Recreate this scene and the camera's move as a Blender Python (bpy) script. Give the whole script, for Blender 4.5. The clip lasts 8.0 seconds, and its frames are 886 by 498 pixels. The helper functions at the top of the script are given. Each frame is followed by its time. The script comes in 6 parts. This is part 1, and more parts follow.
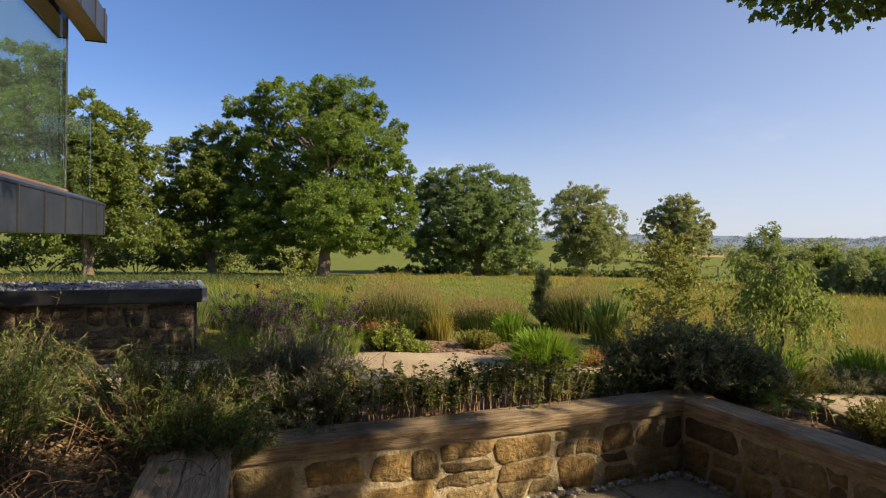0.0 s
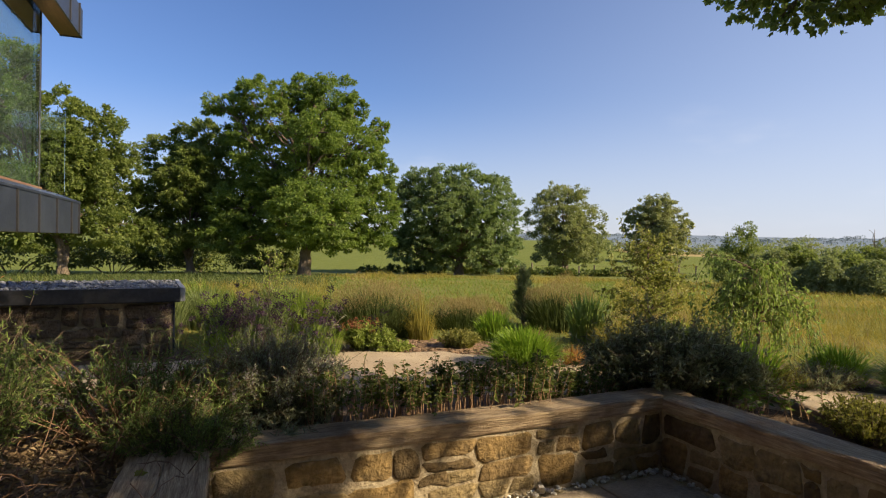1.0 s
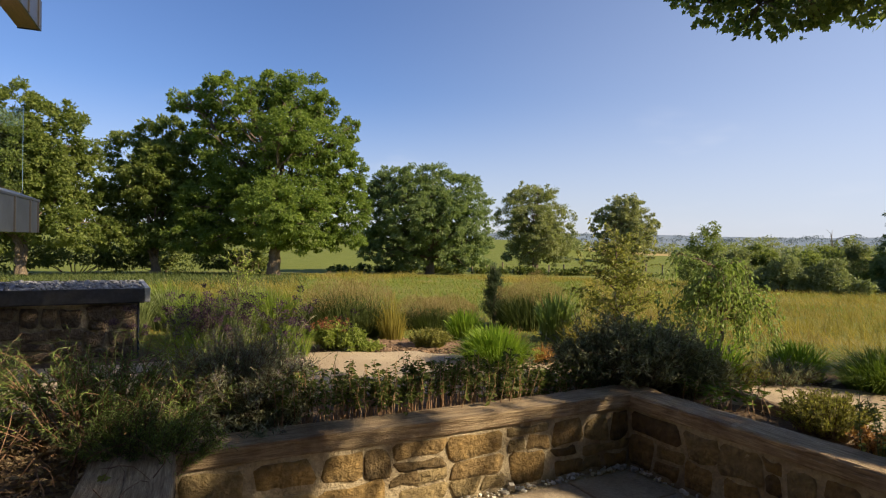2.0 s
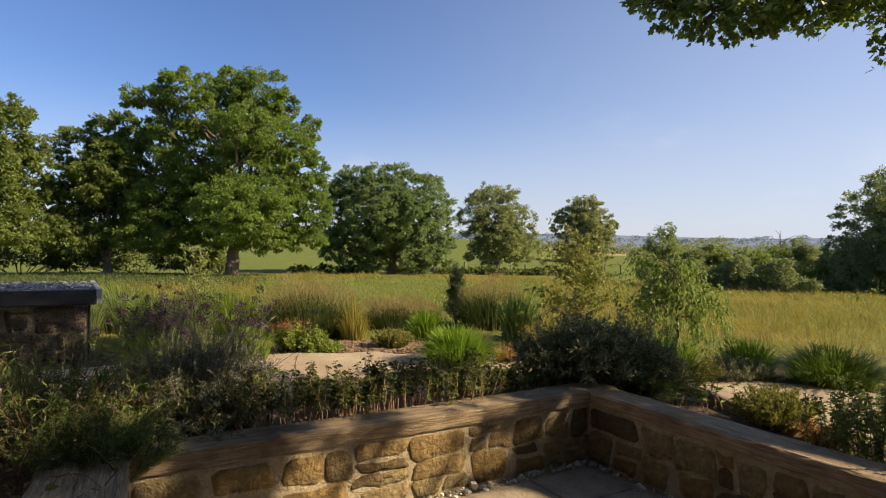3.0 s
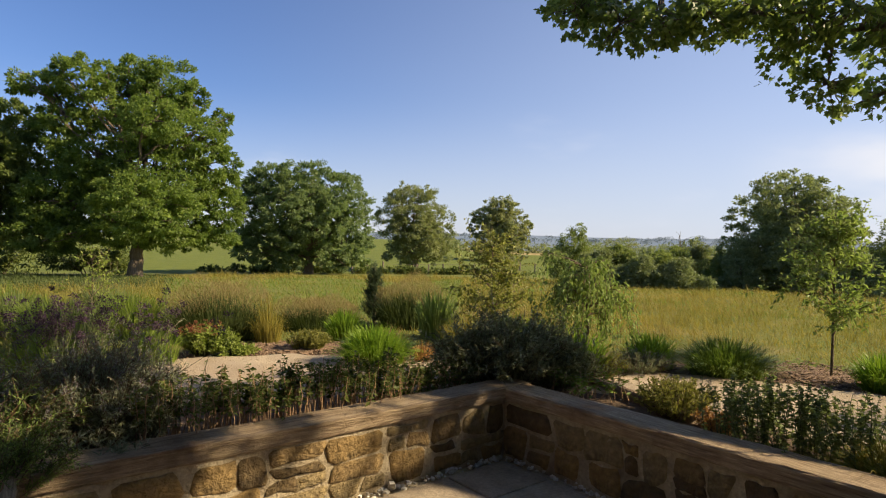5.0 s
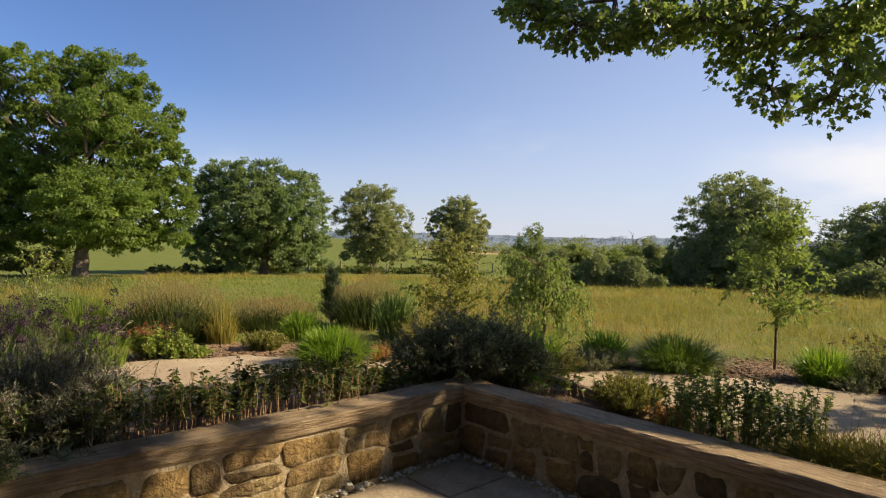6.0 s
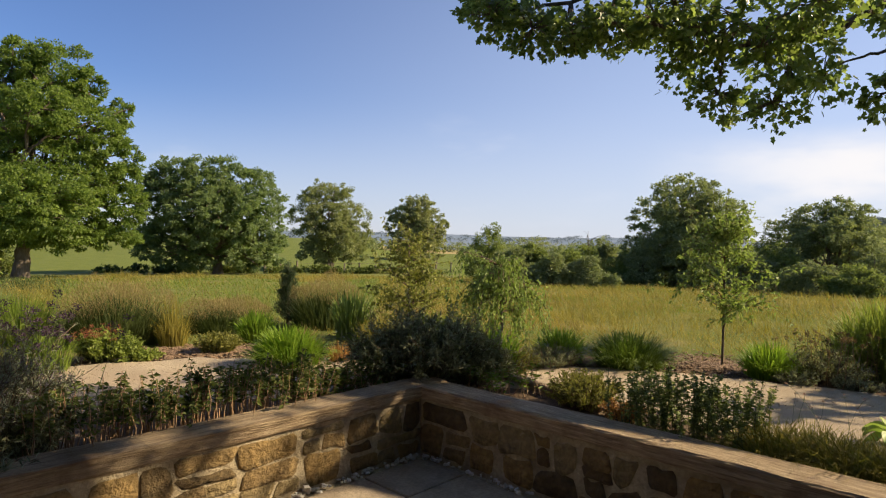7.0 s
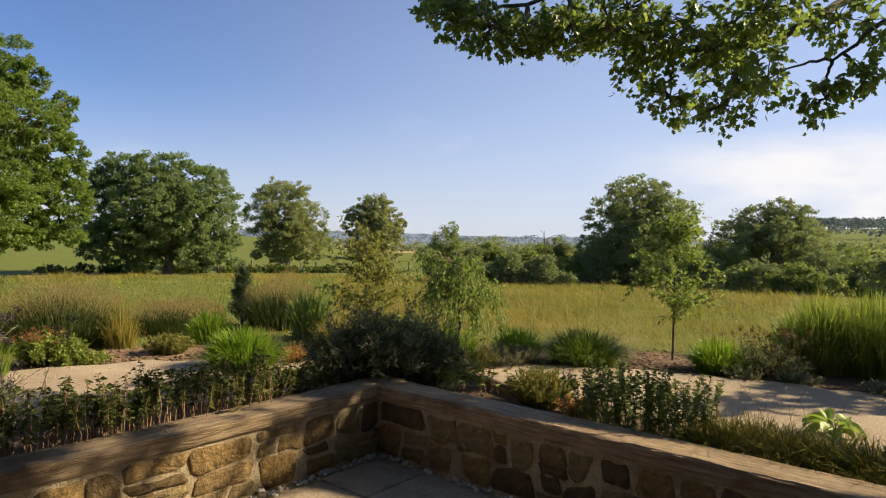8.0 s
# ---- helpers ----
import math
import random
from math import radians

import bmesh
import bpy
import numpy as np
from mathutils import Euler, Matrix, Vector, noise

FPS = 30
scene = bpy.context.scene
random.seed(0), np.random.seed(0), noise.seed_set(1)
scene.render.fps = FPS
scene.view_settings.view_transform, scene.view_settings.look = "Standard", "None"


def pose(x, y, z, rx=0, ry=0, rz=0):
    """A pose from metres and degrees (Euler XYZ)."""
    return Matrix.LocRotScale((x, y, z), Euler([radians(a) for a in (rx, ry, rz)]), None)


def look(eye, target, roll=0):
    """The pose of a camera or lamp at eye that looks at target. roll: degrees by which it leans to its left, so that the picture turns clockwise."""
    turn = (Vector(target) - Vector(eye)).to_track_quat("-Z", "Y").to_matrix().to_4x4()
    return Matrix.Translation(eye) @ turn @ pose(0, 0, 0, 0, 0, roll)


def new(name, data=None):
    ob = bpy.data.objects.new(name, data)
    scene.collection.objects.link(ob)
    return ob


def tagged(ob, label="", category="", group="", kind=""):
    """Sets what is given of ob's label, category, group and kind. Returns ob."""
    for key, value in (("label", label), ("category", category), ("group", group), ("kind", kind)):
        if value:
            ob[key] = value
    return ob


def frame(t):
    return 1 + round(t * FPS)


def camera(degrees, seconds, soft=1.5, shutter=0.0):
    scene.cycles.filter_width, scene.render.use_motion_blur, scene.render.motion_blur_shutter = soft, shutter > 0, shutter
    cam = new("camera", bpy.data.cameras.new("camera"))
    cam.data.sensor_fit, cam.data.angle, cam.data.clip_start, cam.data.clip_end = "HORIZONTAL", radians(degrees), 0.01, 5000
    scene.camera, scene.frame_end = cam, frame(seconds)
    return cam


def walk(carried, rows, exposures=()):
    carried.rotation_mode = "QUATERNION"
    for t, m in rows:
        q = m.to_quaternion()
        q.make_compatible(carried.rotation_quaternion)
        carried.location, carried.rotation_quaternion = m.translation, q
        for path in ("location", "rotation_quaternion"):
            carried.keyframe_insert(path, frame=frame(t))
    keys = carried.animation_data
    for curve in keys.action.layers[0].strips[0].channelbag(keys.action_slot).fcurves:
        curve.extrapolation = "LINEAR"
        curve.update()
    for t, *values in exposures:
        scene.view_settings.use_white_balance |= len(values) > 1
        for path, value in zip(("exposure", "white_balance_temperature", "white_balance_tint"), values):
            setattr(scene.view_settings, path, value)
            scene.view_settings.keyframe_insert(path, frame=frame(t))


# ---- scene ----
# ------------------------------------------------------------ camera and walk
cam = camera(73.03, 8.0, soft=1.15)
EYE, TILT, LEAN = 1.62, -0.6, -1.0
# seconds, pitch, roll, yaw: the camera turns to its right where it stands
TURNS = [
    (0.0, 0.0, 0.0, 0.0),
    (0.5, -0.03, -0.05, -0.87),
    (1.0, -0.07, -0.05, -1.77),
    (2.5, -0.13, -0.05, -6.30),
    (3.0, -0.12, -0.07, -8.15),
    (3.5, -0.12, -0.09, -10.02),
    (4.0, -0.10, -0.12, -11.99),
    (4.5, -0.12, -0.14, -13.97),
    (6.0, -0.20, -0.11, -19.94),
    (6.5, -0.22, -0.09, -21.95),
    (7.0, -0.25, -0.11, -23.93),
    (7.5, -0.28, -0.12, -25.93),
    (8.0, -0.33, -0.12, -27.95),
]
walk(cam, [(t, pose(0, 0, EYE, TILT, LEAN, 0) @ pose(0, 0, 0, 90 + p, r, yaw)) for t, p, r, yaw in TURNS])

# ------------------------------------------------------------ sky, sun, exposure
SUN_TO = Vector((1.48, -0.54, 1.0)).normalized()
scene.view_settings.exposure = 0.3
world = bpy.data.worlds.new("sky")
scene.world = world
world.use_nodes = True
wn, wl = world.node_tree.nodes, world.node_tree.links
wn.clear()
sky = wn.new("ShaderNodeTexSky")
sky.sky_type = "NISHITA"
sky.sun_disc = False
sky.sun_elevation = math.asin(SUN_TO.z)
sky.sun_rotation = math.atan2(SUN_TO.x, SUN_TO.y)
sky.air_density, sky.dust_density, sky.ozone_density = 1.0, 0.25, 5.0
way = wn.new("ShaderNodeTexCoord").outputs["Generated"]


def world_math(kind, a, b=None):
    m = wn.new("ShaderNodeMath")
    m.operation, m.use_clamp = kind, kind == "MULTIPLY"
    for sock, v in zip(m.inputs, (a, b)):
        if isinstance(v, (int, float)):
            sock.default_value = v
        elif v is not None:
            wl.new(v, sock)
    return m.outputs[0]


def world_mix(a, b, fac):
    m = wn.new("ShaderNodeMix")
    m.data_type = "RGBA"
    wl.new(a, m.inputs[6])
    m.inputs[7].default_value = (*b, 1)
    wl.new(fac, m.inputs[0])
    return m.outputs[2]


def world_range(v, lo, hi, to0=0.0, to1=1.0):
    m = wn.new("ShaderNodeMapRange")
    m.interpolation_type = "SMOOTHSTEP"
    wl.new(v, m.inputs[0])
    for key, x in (("From Min", lo), ("From Max", hi), ("To Min", to0), ("To Max", to1)):
        m.inputs[key].default_value = x
    return m.outputs[0]


split = wn.new("ShaderNodeSeparateXYZ")
wl.new(way, split.inputs[0])
# summer haze low in the sky, and one soft bank of cloud with thin wisps
clear = wn.new("ShaderNodeMix")
clear.data_type, clear.blend_type = "RGBA", "MULTIPLY"
clear.inputs[0].default_value = 1.0
wl.new(sky.outputs[0], clear.inputs[6])
clear.inputs[7].default_value = (0.97, 0.98, 1.17, 1)
haze = world_range(split.outputs[2], -0.02, 0.25, 0.60, 0.0)
colour = world_mix(clear.outputs[2], (5.9, 5.75, 6.25), haze)
glare = world_math("MULTIPLY", world_range(split.outputs[0], -0.25, 0.95, 0.0, 0.64), world_range(split.outputs[2], 0.05, 0.55, 1.0, 0.45))
colour = world_mix(colour, (5.7, 6.2, 7.3), glare)
stretch = wn.new("ShaderNodeMapping")
stretch.inputs["Scale"].default_value = (2.4, 2.4, 7.0)
wl.new(way, stretch.inputs[0])
puffs = wn.new("ShaderNodeTexNoise")
puffs.inputs["Scale"].default_value, puffs.inputs["Detail"].default_value = 1.5, 4.0
wl.new(stretch.outputs[0], puffs.inputs["Vector"])
near = wn.new("ShaderNodeVectorMath")
near.operation = "DISTANCE"
wl.new(way, near.inputs[0])
near.inputs[1].default_value = (0.90, 0.43, 0.13)
bank = world_math("MULTIPLY", world_range(near.outputs["Value"], 0.10, 0.42, 1.0, 0.0), world_range(split.outputs[2], 0.14, 0.185, 1.0, 0.0))
cloud = world_math("MULTIPLY", bank, world_range(puffs.outputs["Fac"], 0.28, 0.55))
colour = world_mix(colour, (7.9, 7.7, 7.8), cloud)
wisp = world_math("MULTIPLY", world_range(puffs.outputs["Fac"], 0.60, 0.80, 0.0, 0.35), world_range(split.outputs[2], 0.30, 0.10, 0.0, 1.0))
colour = world_mix(colour, (6.9, 7.0, 7.7), wisp)
back = wn.new("ShaderNodeBackground")
back.inputs["Strength"].default_value = 0.10
out = wn.new("ShaderNodeOutputWorld")
wl.new(colour, back.inputs[0])
wl.new(back.outputs[0], out.inputs[0])

lamp = bpy.data.lights.new("sun", "SUN")
lamp.energy, lamp.angle, lamp.color = 7.4, radians(0.55), (1.0, 0.805, 0.53)
sun = new("sun", lamp)
sun.matrix_world = look(SUN_TO * 60, (0, 0, 0))

# ------------------------------------------------------------ materials
RNG = np.random.default_rng(7)


def nodes_of(name):
    m = bpy.data.materials.new(name)
    m.use_nodes = True
    n, l = m.node_tree.nodes, m.node_tree.links
    return m, n, l, n["Principled BSDF"]


def ramp_of(n, stops):
    r = n.new("ShaderNodeValToRGB")
    e = r.color_ramp.elements
    while len(e) < len(stops):
        e.new(0.5)
    for el, (p, c) in zip(e, stops):
        el.position, el.color = p, (*c, 1)
    return r


def noise_of(n, l, coord, scale, detail=4.0, rough=0.55, stretch=None):
    t = n.new("ShaderNodeTexNoise")
    t.inputs["Scale"].default_value, t.inputs["Detail"].default_value, t.inputs["Roughness"].default_value = scale, detail, rough
    if stretch:
        mp = n.new("ShaderNodeMapping")
        mp.inputs["Scale"].default_value = stretch
        l.new(coord, mp.inputs[0])
        coord = mp.outputs[0]
    l.new(coord, t.inputs["Vector"])
    return t.outputs["Fac"]


def mixed(n, l, a, b, fac, how="MIX"):
    m = n.new("ShaderNodeMix")
    m.data_type, m.blend_type = "RGBA", how
    for sock, v in ((m.inputs[6], a), (m.inputs[7], b), (m.inputs[0], fac)):
        if isinstance(v, (tuple, list)):
            sock.default_value = (*v, 1)
        elif isinstance(v, (int, float)):
            sock.default_value = v
        else:
            l.new(v, sock)
    return m.outputs[2]


def surface(name, c1, c2, scale=4.0, fine=40.0, rough=0.8, bump=0.4, depth=0.01, stretch=None, stain=None, stain_scale=1.5, vary=0.0, metal=0.0, spec=0.5, kinds=None):
    """Two colours in a noise, finer grain on top, stains, relief; vary: change from object to object."""
    m, n, l, b = nodes_of(name)
    co = n.new("ShaderNodeTexCoord").outputs["Object"]
    big = noise_of(n, l, co, scale, 5, 0.6, stretch)
    small = noise_of(n, l, co, fine, 6, 0.65, stretch)
    r = ramp_of(n, [(0.3, c1), (0.7, c2)])
    l.new(big, r.inputs[0])
    g = ramp_of(n, [(0.25, (0.55, 0.55, 0.55)), (0.75, (1.35, 1.35, 1.35))])
    l.new(small, g.inputs[0])
    col = mixed(n, l, r.outputs[0], g.outputs[0], 0.8, "MULTIPLY")
    if stain:
        s = ramp_of(n, [(0.50, (0, 0, 0)), (0.68, (1, 1, 1))])
        l.new(noise_of(n, l, co, stain_scale, 6, 0.65), s.inputs[0])
        col = mixed(n, l, col, stain, s.outputs[0])
    if kinds:
        pick = n.new("ShaderNodeObjectInfo").outputs["Random"]
        tone = ramp_of(n, [(k / len(kinds), c) for k, c in enumerate(kinds)])
        tone.color_ramp.interpolation = "CONSTANT"
        l.new(pick, tone.inputs[0])
        col = mixed(n, l, col, tone.outputs[0], 1.0, "MULTIPLY")
    if vary:
        oi = n.new("ShaderNodeObjectInfo")
        h = n.new("ShaderNodeHueSaturation")
        mr = n.new("ShaderNodeMapRange")
        mr.inputs["To Min"].default_value, mr.inputs["To Max"].default_value = 1 - vary, 1 + vary
        l.new(oi.outputs["Random"], mr.inputs[0])
        l.new(mr.outputs[0], h.inputs["Value"])
        l.new(col, h.inputs["Color"])
        col = h.outputs[0]
    l.new(col, b.inputs["Base Color"])
    b.inputs["Roughness"].default_value, b.inputs["Metallic"].default_value = rough, metal
    b.inputs["Specular IOR Level"].default_value = spec
    bp = n.new("ShaderNodeBump")
    bp.inputs["Strength"].default_value, bp.inputs["Distance"].default_value = bump, depth
    ad = n.new("ShaderNodeMath")
    ad.operation = "ADD"
    l.new(big, ad.inputs[0])
    l.new(small, ad.inputs[1])
    l.new(ad.outputs[0], bp.inputs["Height"])
    l.new(bp.outputs[0], b.inputs["Normal"])
    return m


def foliage(name, dark, mid, light, glow=0.35, rough=0.55, patch=0.6, patch_to=None, much=0.45, third=None):
    """Leaves: colour changes from leaf to leaf and in patches; thin, so light comes through."""
    m, n, l, b = nodes_of(name)
    ge = n.new("ShaderNodeNewGeometry")
    r = ramp_of(n, [(0.0, dark), (0.55, mid), (1.0, light)])
    l.new(ge.outputs["Random Per Island"], r.inputs[0])
    co = n.new("ShaderNodeTexCoord").outputs["Object"]
    p = ramp_of(n, [(0.35, (0, 0, 0)), (0.65, (1, 1, 1))])
    l.new(noise_of(n, l, co, patch, 3), p.inputs[0])
    col = mixed(n, l, r.outputs[0], patch_to or light, p.outputs[0])
    half = n.new("ShaderNodeMix")
    half.data_type = "RGBA"
    half.inputs[0].default_value = much
    l.new(r.outputs[0], half.inputs[6])
    l.new(col, half.inputs[7])
    col = half.outputs[2]
    if third:
        q = ramp_of(n, [(0.46, (0, 0, 0)), (0.66, (0.42, 0.42, 0.42))])
        l.new(noise_of(n, l, co, patch * 1.9, 4, 0.6), q.inputs[0])
        col = mixed(n, l, col, third, q.outputs[0])
    l.new(col, b.inputs["Base Color"])
    b.inputs["Roughness"].default_value = rough
    b.inputs["Specular IOR Level"].default_value = 0.22
    tr = n.new("ShaderNodeBsdfTranslucent")
    l.new(mixed(n, l, col, (1.25, 1.35, 0.55), 0.6, "MULTIPLY"), tr.inputs[0])
    mx = n.new("ShaderNodeMixShader")
    mx.inputs[0].default_value = glow
    l.new(b.outputs[0], mx.inputs[1])
    l.new(tr.outputs[0], mx.inputs[2])
    l.new(mx.outputs[0], n["Material Output"].inputs[0])
    return m


M = {}
M["timber"] = surface("weathered_timber", (0.18, 0.115, 0.063), (0.51, 0.395, 0.25), 3.0, 9.0, 0.85, 1.0, 0.02, (1.6, 22.0, 22.0), (0.17, 0.105, 0.055), 2.2, 0.12)
M["stone"] = surface("sandstone", (0.15, 0.11, 0.057), (0.40, 0.305, 0.155), 5.0, 22.0, 0.92, 1.0, 0.05, None, (0.075, 0.062, 0.04), 4.0, 0.25, kinds=((0.60, 0.54, 0.46), (1.05, 0.92, 0.68), (0.92, 0.92, 0.88), (0.74, 0.66, 0.54)))
# darker copy of the stone, the store front's shade put into its colour
M["shaded_stone"] = surface("shaded_gritstone", (0.10, 0.07, 0.045), (0.19, 0.14, 0.09), 6.0, 24.0, 0.9, 1.0, 0.04, None, (0.05, 0.042, 0.034), 5.0, 0.3)
M["mortar"] = surface("lime_mortar", (0.31, 0.25, 0.16), (0.50, 0.42, 0.285), 5.0, 36.0, 0.95, 1.0, 0.025, None, (0.22, 0.17, 0.11), 3.0)
M["flag"] = surface("flagstone", (0.25, 0.195, 0.135), (0.41, 0.335, 0.24), 4.0, 40.0, 0.85, 0.7, 0.010, None, (0.17, 0.135, 0.095), 3.0, 0.12)
M["pebble"] = surface("white_pebble", (0.62, 0.58, 0.52), (0.80, 0.77, 0.72), 12.0, 70.0, 0.6, 0.2, 0.004, None, None, 1, 0.2)
M["gravel"] = surface("fine_gravel", (0.33, 0.26, 0.175), (0.45, 0.365, 0.25), 1.6, 110.0, 0.95, 0.8, 0.012, None, (0.36, 0.28, 0.19), 1.1)
M["mulch"] = surface("bark_mulch", (0.16, 0.10, 0.06), (0.34, 0.225, 0.14), 14.0, 70.0, 0.95, 0.9, 0.03)
M["bark"] = surface("bark", (0.10, 0.075, 0.05), (0.22, 0.17, 0.12), 3.0, 22.0, 0.9, 0.9, 0.05, (4.0, 4.0, 0.8))
M["twig"] = surface("twig", (0.09, 0.06, 0.04), (0.19, 0.13, 0.085), 6.0, 40.0, 0.85, 0.5, 0.01)
M["dry_stem"] = surface("dry_stem", (0.24, 0.14, 0.075), (0.42, 0.28, 0.165), 8.0, 60.0, 0.85, 0.3, 0.004)
M["pruned_stem"] = surface("russet_woody_stem", (0.13, 0.07, 0.04), (0.26, 0.155, 0.09), 8.0, 60.0, 0.85, 0.3, 0.004)
M["green_stem"] = surface("green_stem", (0.09, 0.12, 0.04), (0.16, 0.18, 0.07), 8.0, 60.0, 0.7, 0.2, 0.003)
M["zinc"] = surface("zinc_cladding", (0.045, 0.055, 0.085), (0.065, 0.078, 0.115), 1.3, 30.0, 0.45, 0.15, 0.004, None, (0.085, 0.10, 0.14), 0.9, 0.06, 0.6)
# pale grey carries the sunlight on the store's end trim
M["sunlit_zinc"] = surface("sunlit_zinc_trim", (0.26, 0.27, 0.29), (0.38, 0.39, 0.41), 1.8, 30.0, 0.5, 0.15, 0.004)
M["lead"] = surface("dark_zinc", (0.045, 0.047, 0.055), (0.075, 0.078, 0.09), 1.8, 30.0, 0.45, 0.15, 0.004, None, None, 1, 0.0, 0.5)
M["soffit"] = surface("oiled_cedar", (0.15, 0.08, 0.045), (0.24, 0.135, 0.08), 2.0, 24.0, 0.6, 0.3, 0.006, (9.0, 0.8, 9.0))
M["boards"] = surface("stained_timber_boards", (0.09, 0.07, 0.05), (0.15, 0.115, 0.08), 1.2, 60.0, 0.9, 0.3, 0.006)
M["frame"] = surface("dark_window_frame", (0.02, 0.02, 0.022), (0.035, 0.035, 0.04), 4.0, 50.0, 0.4, 0.1, 0.002)
M["slate_chip"] = surface("grey_chippings", (0.11, 0.12, 0.15), (0.23, 0.24, 0.275), 14.0, 60.0, 0.8, 0.4, 0.006)
M["inside"] = surface("unlit_room_dark", (0.022, 0.04, 0.05), (0.035, 0.06, 0.07), 2.0, 30.0, 0.9, 0.1, 0.003)
M["post"] = surface("fence_timber", (0.12, 0.095, 0.07), (0.22, 0.18, 0.14), 5.0, 40.0, 0.9, 0.5, 0.01)

M["leaf_sycamore"] = foliage("sycamore_leaves", (0.094, 0.146, 0.033), (0.140, 0.211, 0.047), (0.234, 0.304, 0.070), 0.5, 0.5)
M["leaf_oak"] = foliage("oak_leaves", (0.050, 0.080, 0.018), (0.080, 0.118, 0.027), (0.18, 0.20, 0.05), 0.36, 0.55, 0.3)
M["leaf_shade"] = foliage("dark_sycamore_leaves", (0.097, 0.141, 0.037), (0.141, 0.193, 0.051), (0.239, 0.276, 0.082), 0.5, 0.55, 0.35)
M["leaf_willow_dull"] = foliage("dull_willow_leaves", (0.182, 0.202, 0.091), (0.247, 0.267, 0.124), (0.325, 0.338, 0.169), 0.46, 0.6, 0.4)
M["leaf_ash"] = foliage("oak_canopy_leaves", (0.115, 0.168, 0.07), (0.165, 0.225, 0.095), (0.235, 0.295, 0.13), 0.5, 0.55, 0.3)
M["leaf_willow"] = foliage("willow_leaves", (0.165, 0.193, 0.083), (0.226, 0.253, 0.110), (0.297, 0.319, 0.154), 0.48, 0.6, 0.4)
M["leaf_far"] = foliage("hedge_leaves", (0.147, 0.179, 0.079), (0.209, 0.246, 0.107), (0.311, 0.345, 0.164), 0.4, 0.6, 0.25)
M["leaf_hedge"] = foliage("sunlit_hedge_leaves", (0.123, 0.164, 0.046), (0.184, 0.230, 0.066), (0.277, 0.318, 0.113), 0.52, 0.55, 0.5)
M["leaf_dark"] = foliage("dark_evergreen_leaves", (0.094, 0.104, 0.053), (0.150, 0.163, 0.085), (0.375, 0.388, 0.237), 0.25, 0.55, 2.0)
M["leaf_mint"] = foliage("dull_olive_leaves", (0.05, 0.07, 0.018), (0.085, 0.11, 0.03), (0.16, 0.185, 0.055), 0.45, 0.5, 2.0)
M["leaf_bright"] = foliage("bright_strap_leaves", (0.11, 0.20, 0.022), (0.18, 0.29, 0.03), (0.30, 0.40, 0.06), 0.47, 0.42, 2.0)
M["leaf_deep"] = foliage("deep_green_blades", (0.07, 0.12, 0.02), (0.12, 0.18, 0.03), (0.20, 0.265, 0.052), 0.4, 0.45, 2.0)
M["leaf_fountain"] = foliage("olive_green_blades", (0.162, 0.216, 0.041), (0.243, 0.304, 0.061), (0.378, 0.432, 0.108), 0.42, 0.5, 2.0)
M["leaf_blue"] = foliage("grey_green_blades", (0.09, 0.125, 0.045), (0.145, 0.185, 0.07), (0.24, 0.28, 0.12), 0.36, 0.5, 2.0)
M["leaf_catmint"] = foliage("dull_catmint_leaves", (0.098, 0.135, 0.045), (0.158, 0.202, 0.067), (0.269, 0.314, 0.120), 0.36, 0.5, 2.0)
M["leaf_rosemary"] = foliage("rosemary_needles", (0.05, 0.078, 0.026), (0.09, 0.125, 0.038), (0.29, 0.38, 0.11), 0.38, 0.45, 4.0, None, 0.34)
M["leaf_grey"] = foliage("silver_leaves", (0.125, 0.144, 0.088), (0.200, 0.219, 0.144), (0.338, 0.356, 0.250), 0.25, 0.65, 2.5)
M["leaf_maple"] = foliage("maple_leaves", (0.105, 0.155, 0.055), (0.155, 0.215, 0.072), (0.28, 0.34, 0.115), 0.56, 0.35)
M["leaf_young"] = foliage("young_tree_leaves", (0.14, 0.20, 0.05), (0.22, 0.29, 0.08), (0.34, 0.41, 0.16), 0.45, 0.45, 1.5)
M["leaf_amber"] = foliage("olive_amber_leaves", (0.14, 0.15, 0.035), (0.21, 0.21, 0.055), (0.31, 0.29, 0.09), 0.42, 0.5, 1.5)
M["leaf_birch"] = foliage("yellow_green_birch_leaves", (0.17, 0.19, 0.05), (0.25, 0.265, 0.075), (0.36, 0.36, 0.12), 0.45, 0.5, 1.5)
M["leaf_lime"] = foliage("lime_leaves", (0.15, 0.20, 0.04), (0.22, 0.28, 0.055), (0.32, 0.37, 0.10), 0.4, 0.5, 3.0)
M["leaf_hosta"] = foliage("variegated_leaves", (0.15, 0.25, 0.05), (0.26, 0.37, 0.08), (0.52, 0.56, 0.28), 0.3, 0.45, 8.0)
M["leaf_conifer"] = foliage("blue_green_conifer_scales", (0.04, 0.068, 0.035), (0.07, 0.105, 0.055), (0.14, 0.185, 0.10), 0.2, 0.6, 3.0)
# pale blue leaf colours stand for haze over the far woods
M["leaf_hazed"] = foliage("hazed_woodland_leaves", (0.125, 0.16, 0.195), (0.155, 0.19, 0.23), (0.185, 0.22, 0.255), 0.25, 0.7, 0.02)
# dark leaf colour; under trees and plumes it holds their shade
M["leaf_shadowy"] = foliage("dark_and_shaded_blades", (0.04, 0.065, 0.02), (0.07, 0.10, 0.03), (0.13, 0.155, 0.05), 0.3, 0.6, 2.0)
M["leaf_dead"] = foliage("dead_leaves", (0.108, 0.068, 0.037), (0.187, 0.126, 0.072), (0.331, 0.252, 0.151), 0.2, 0.8, 3.0)
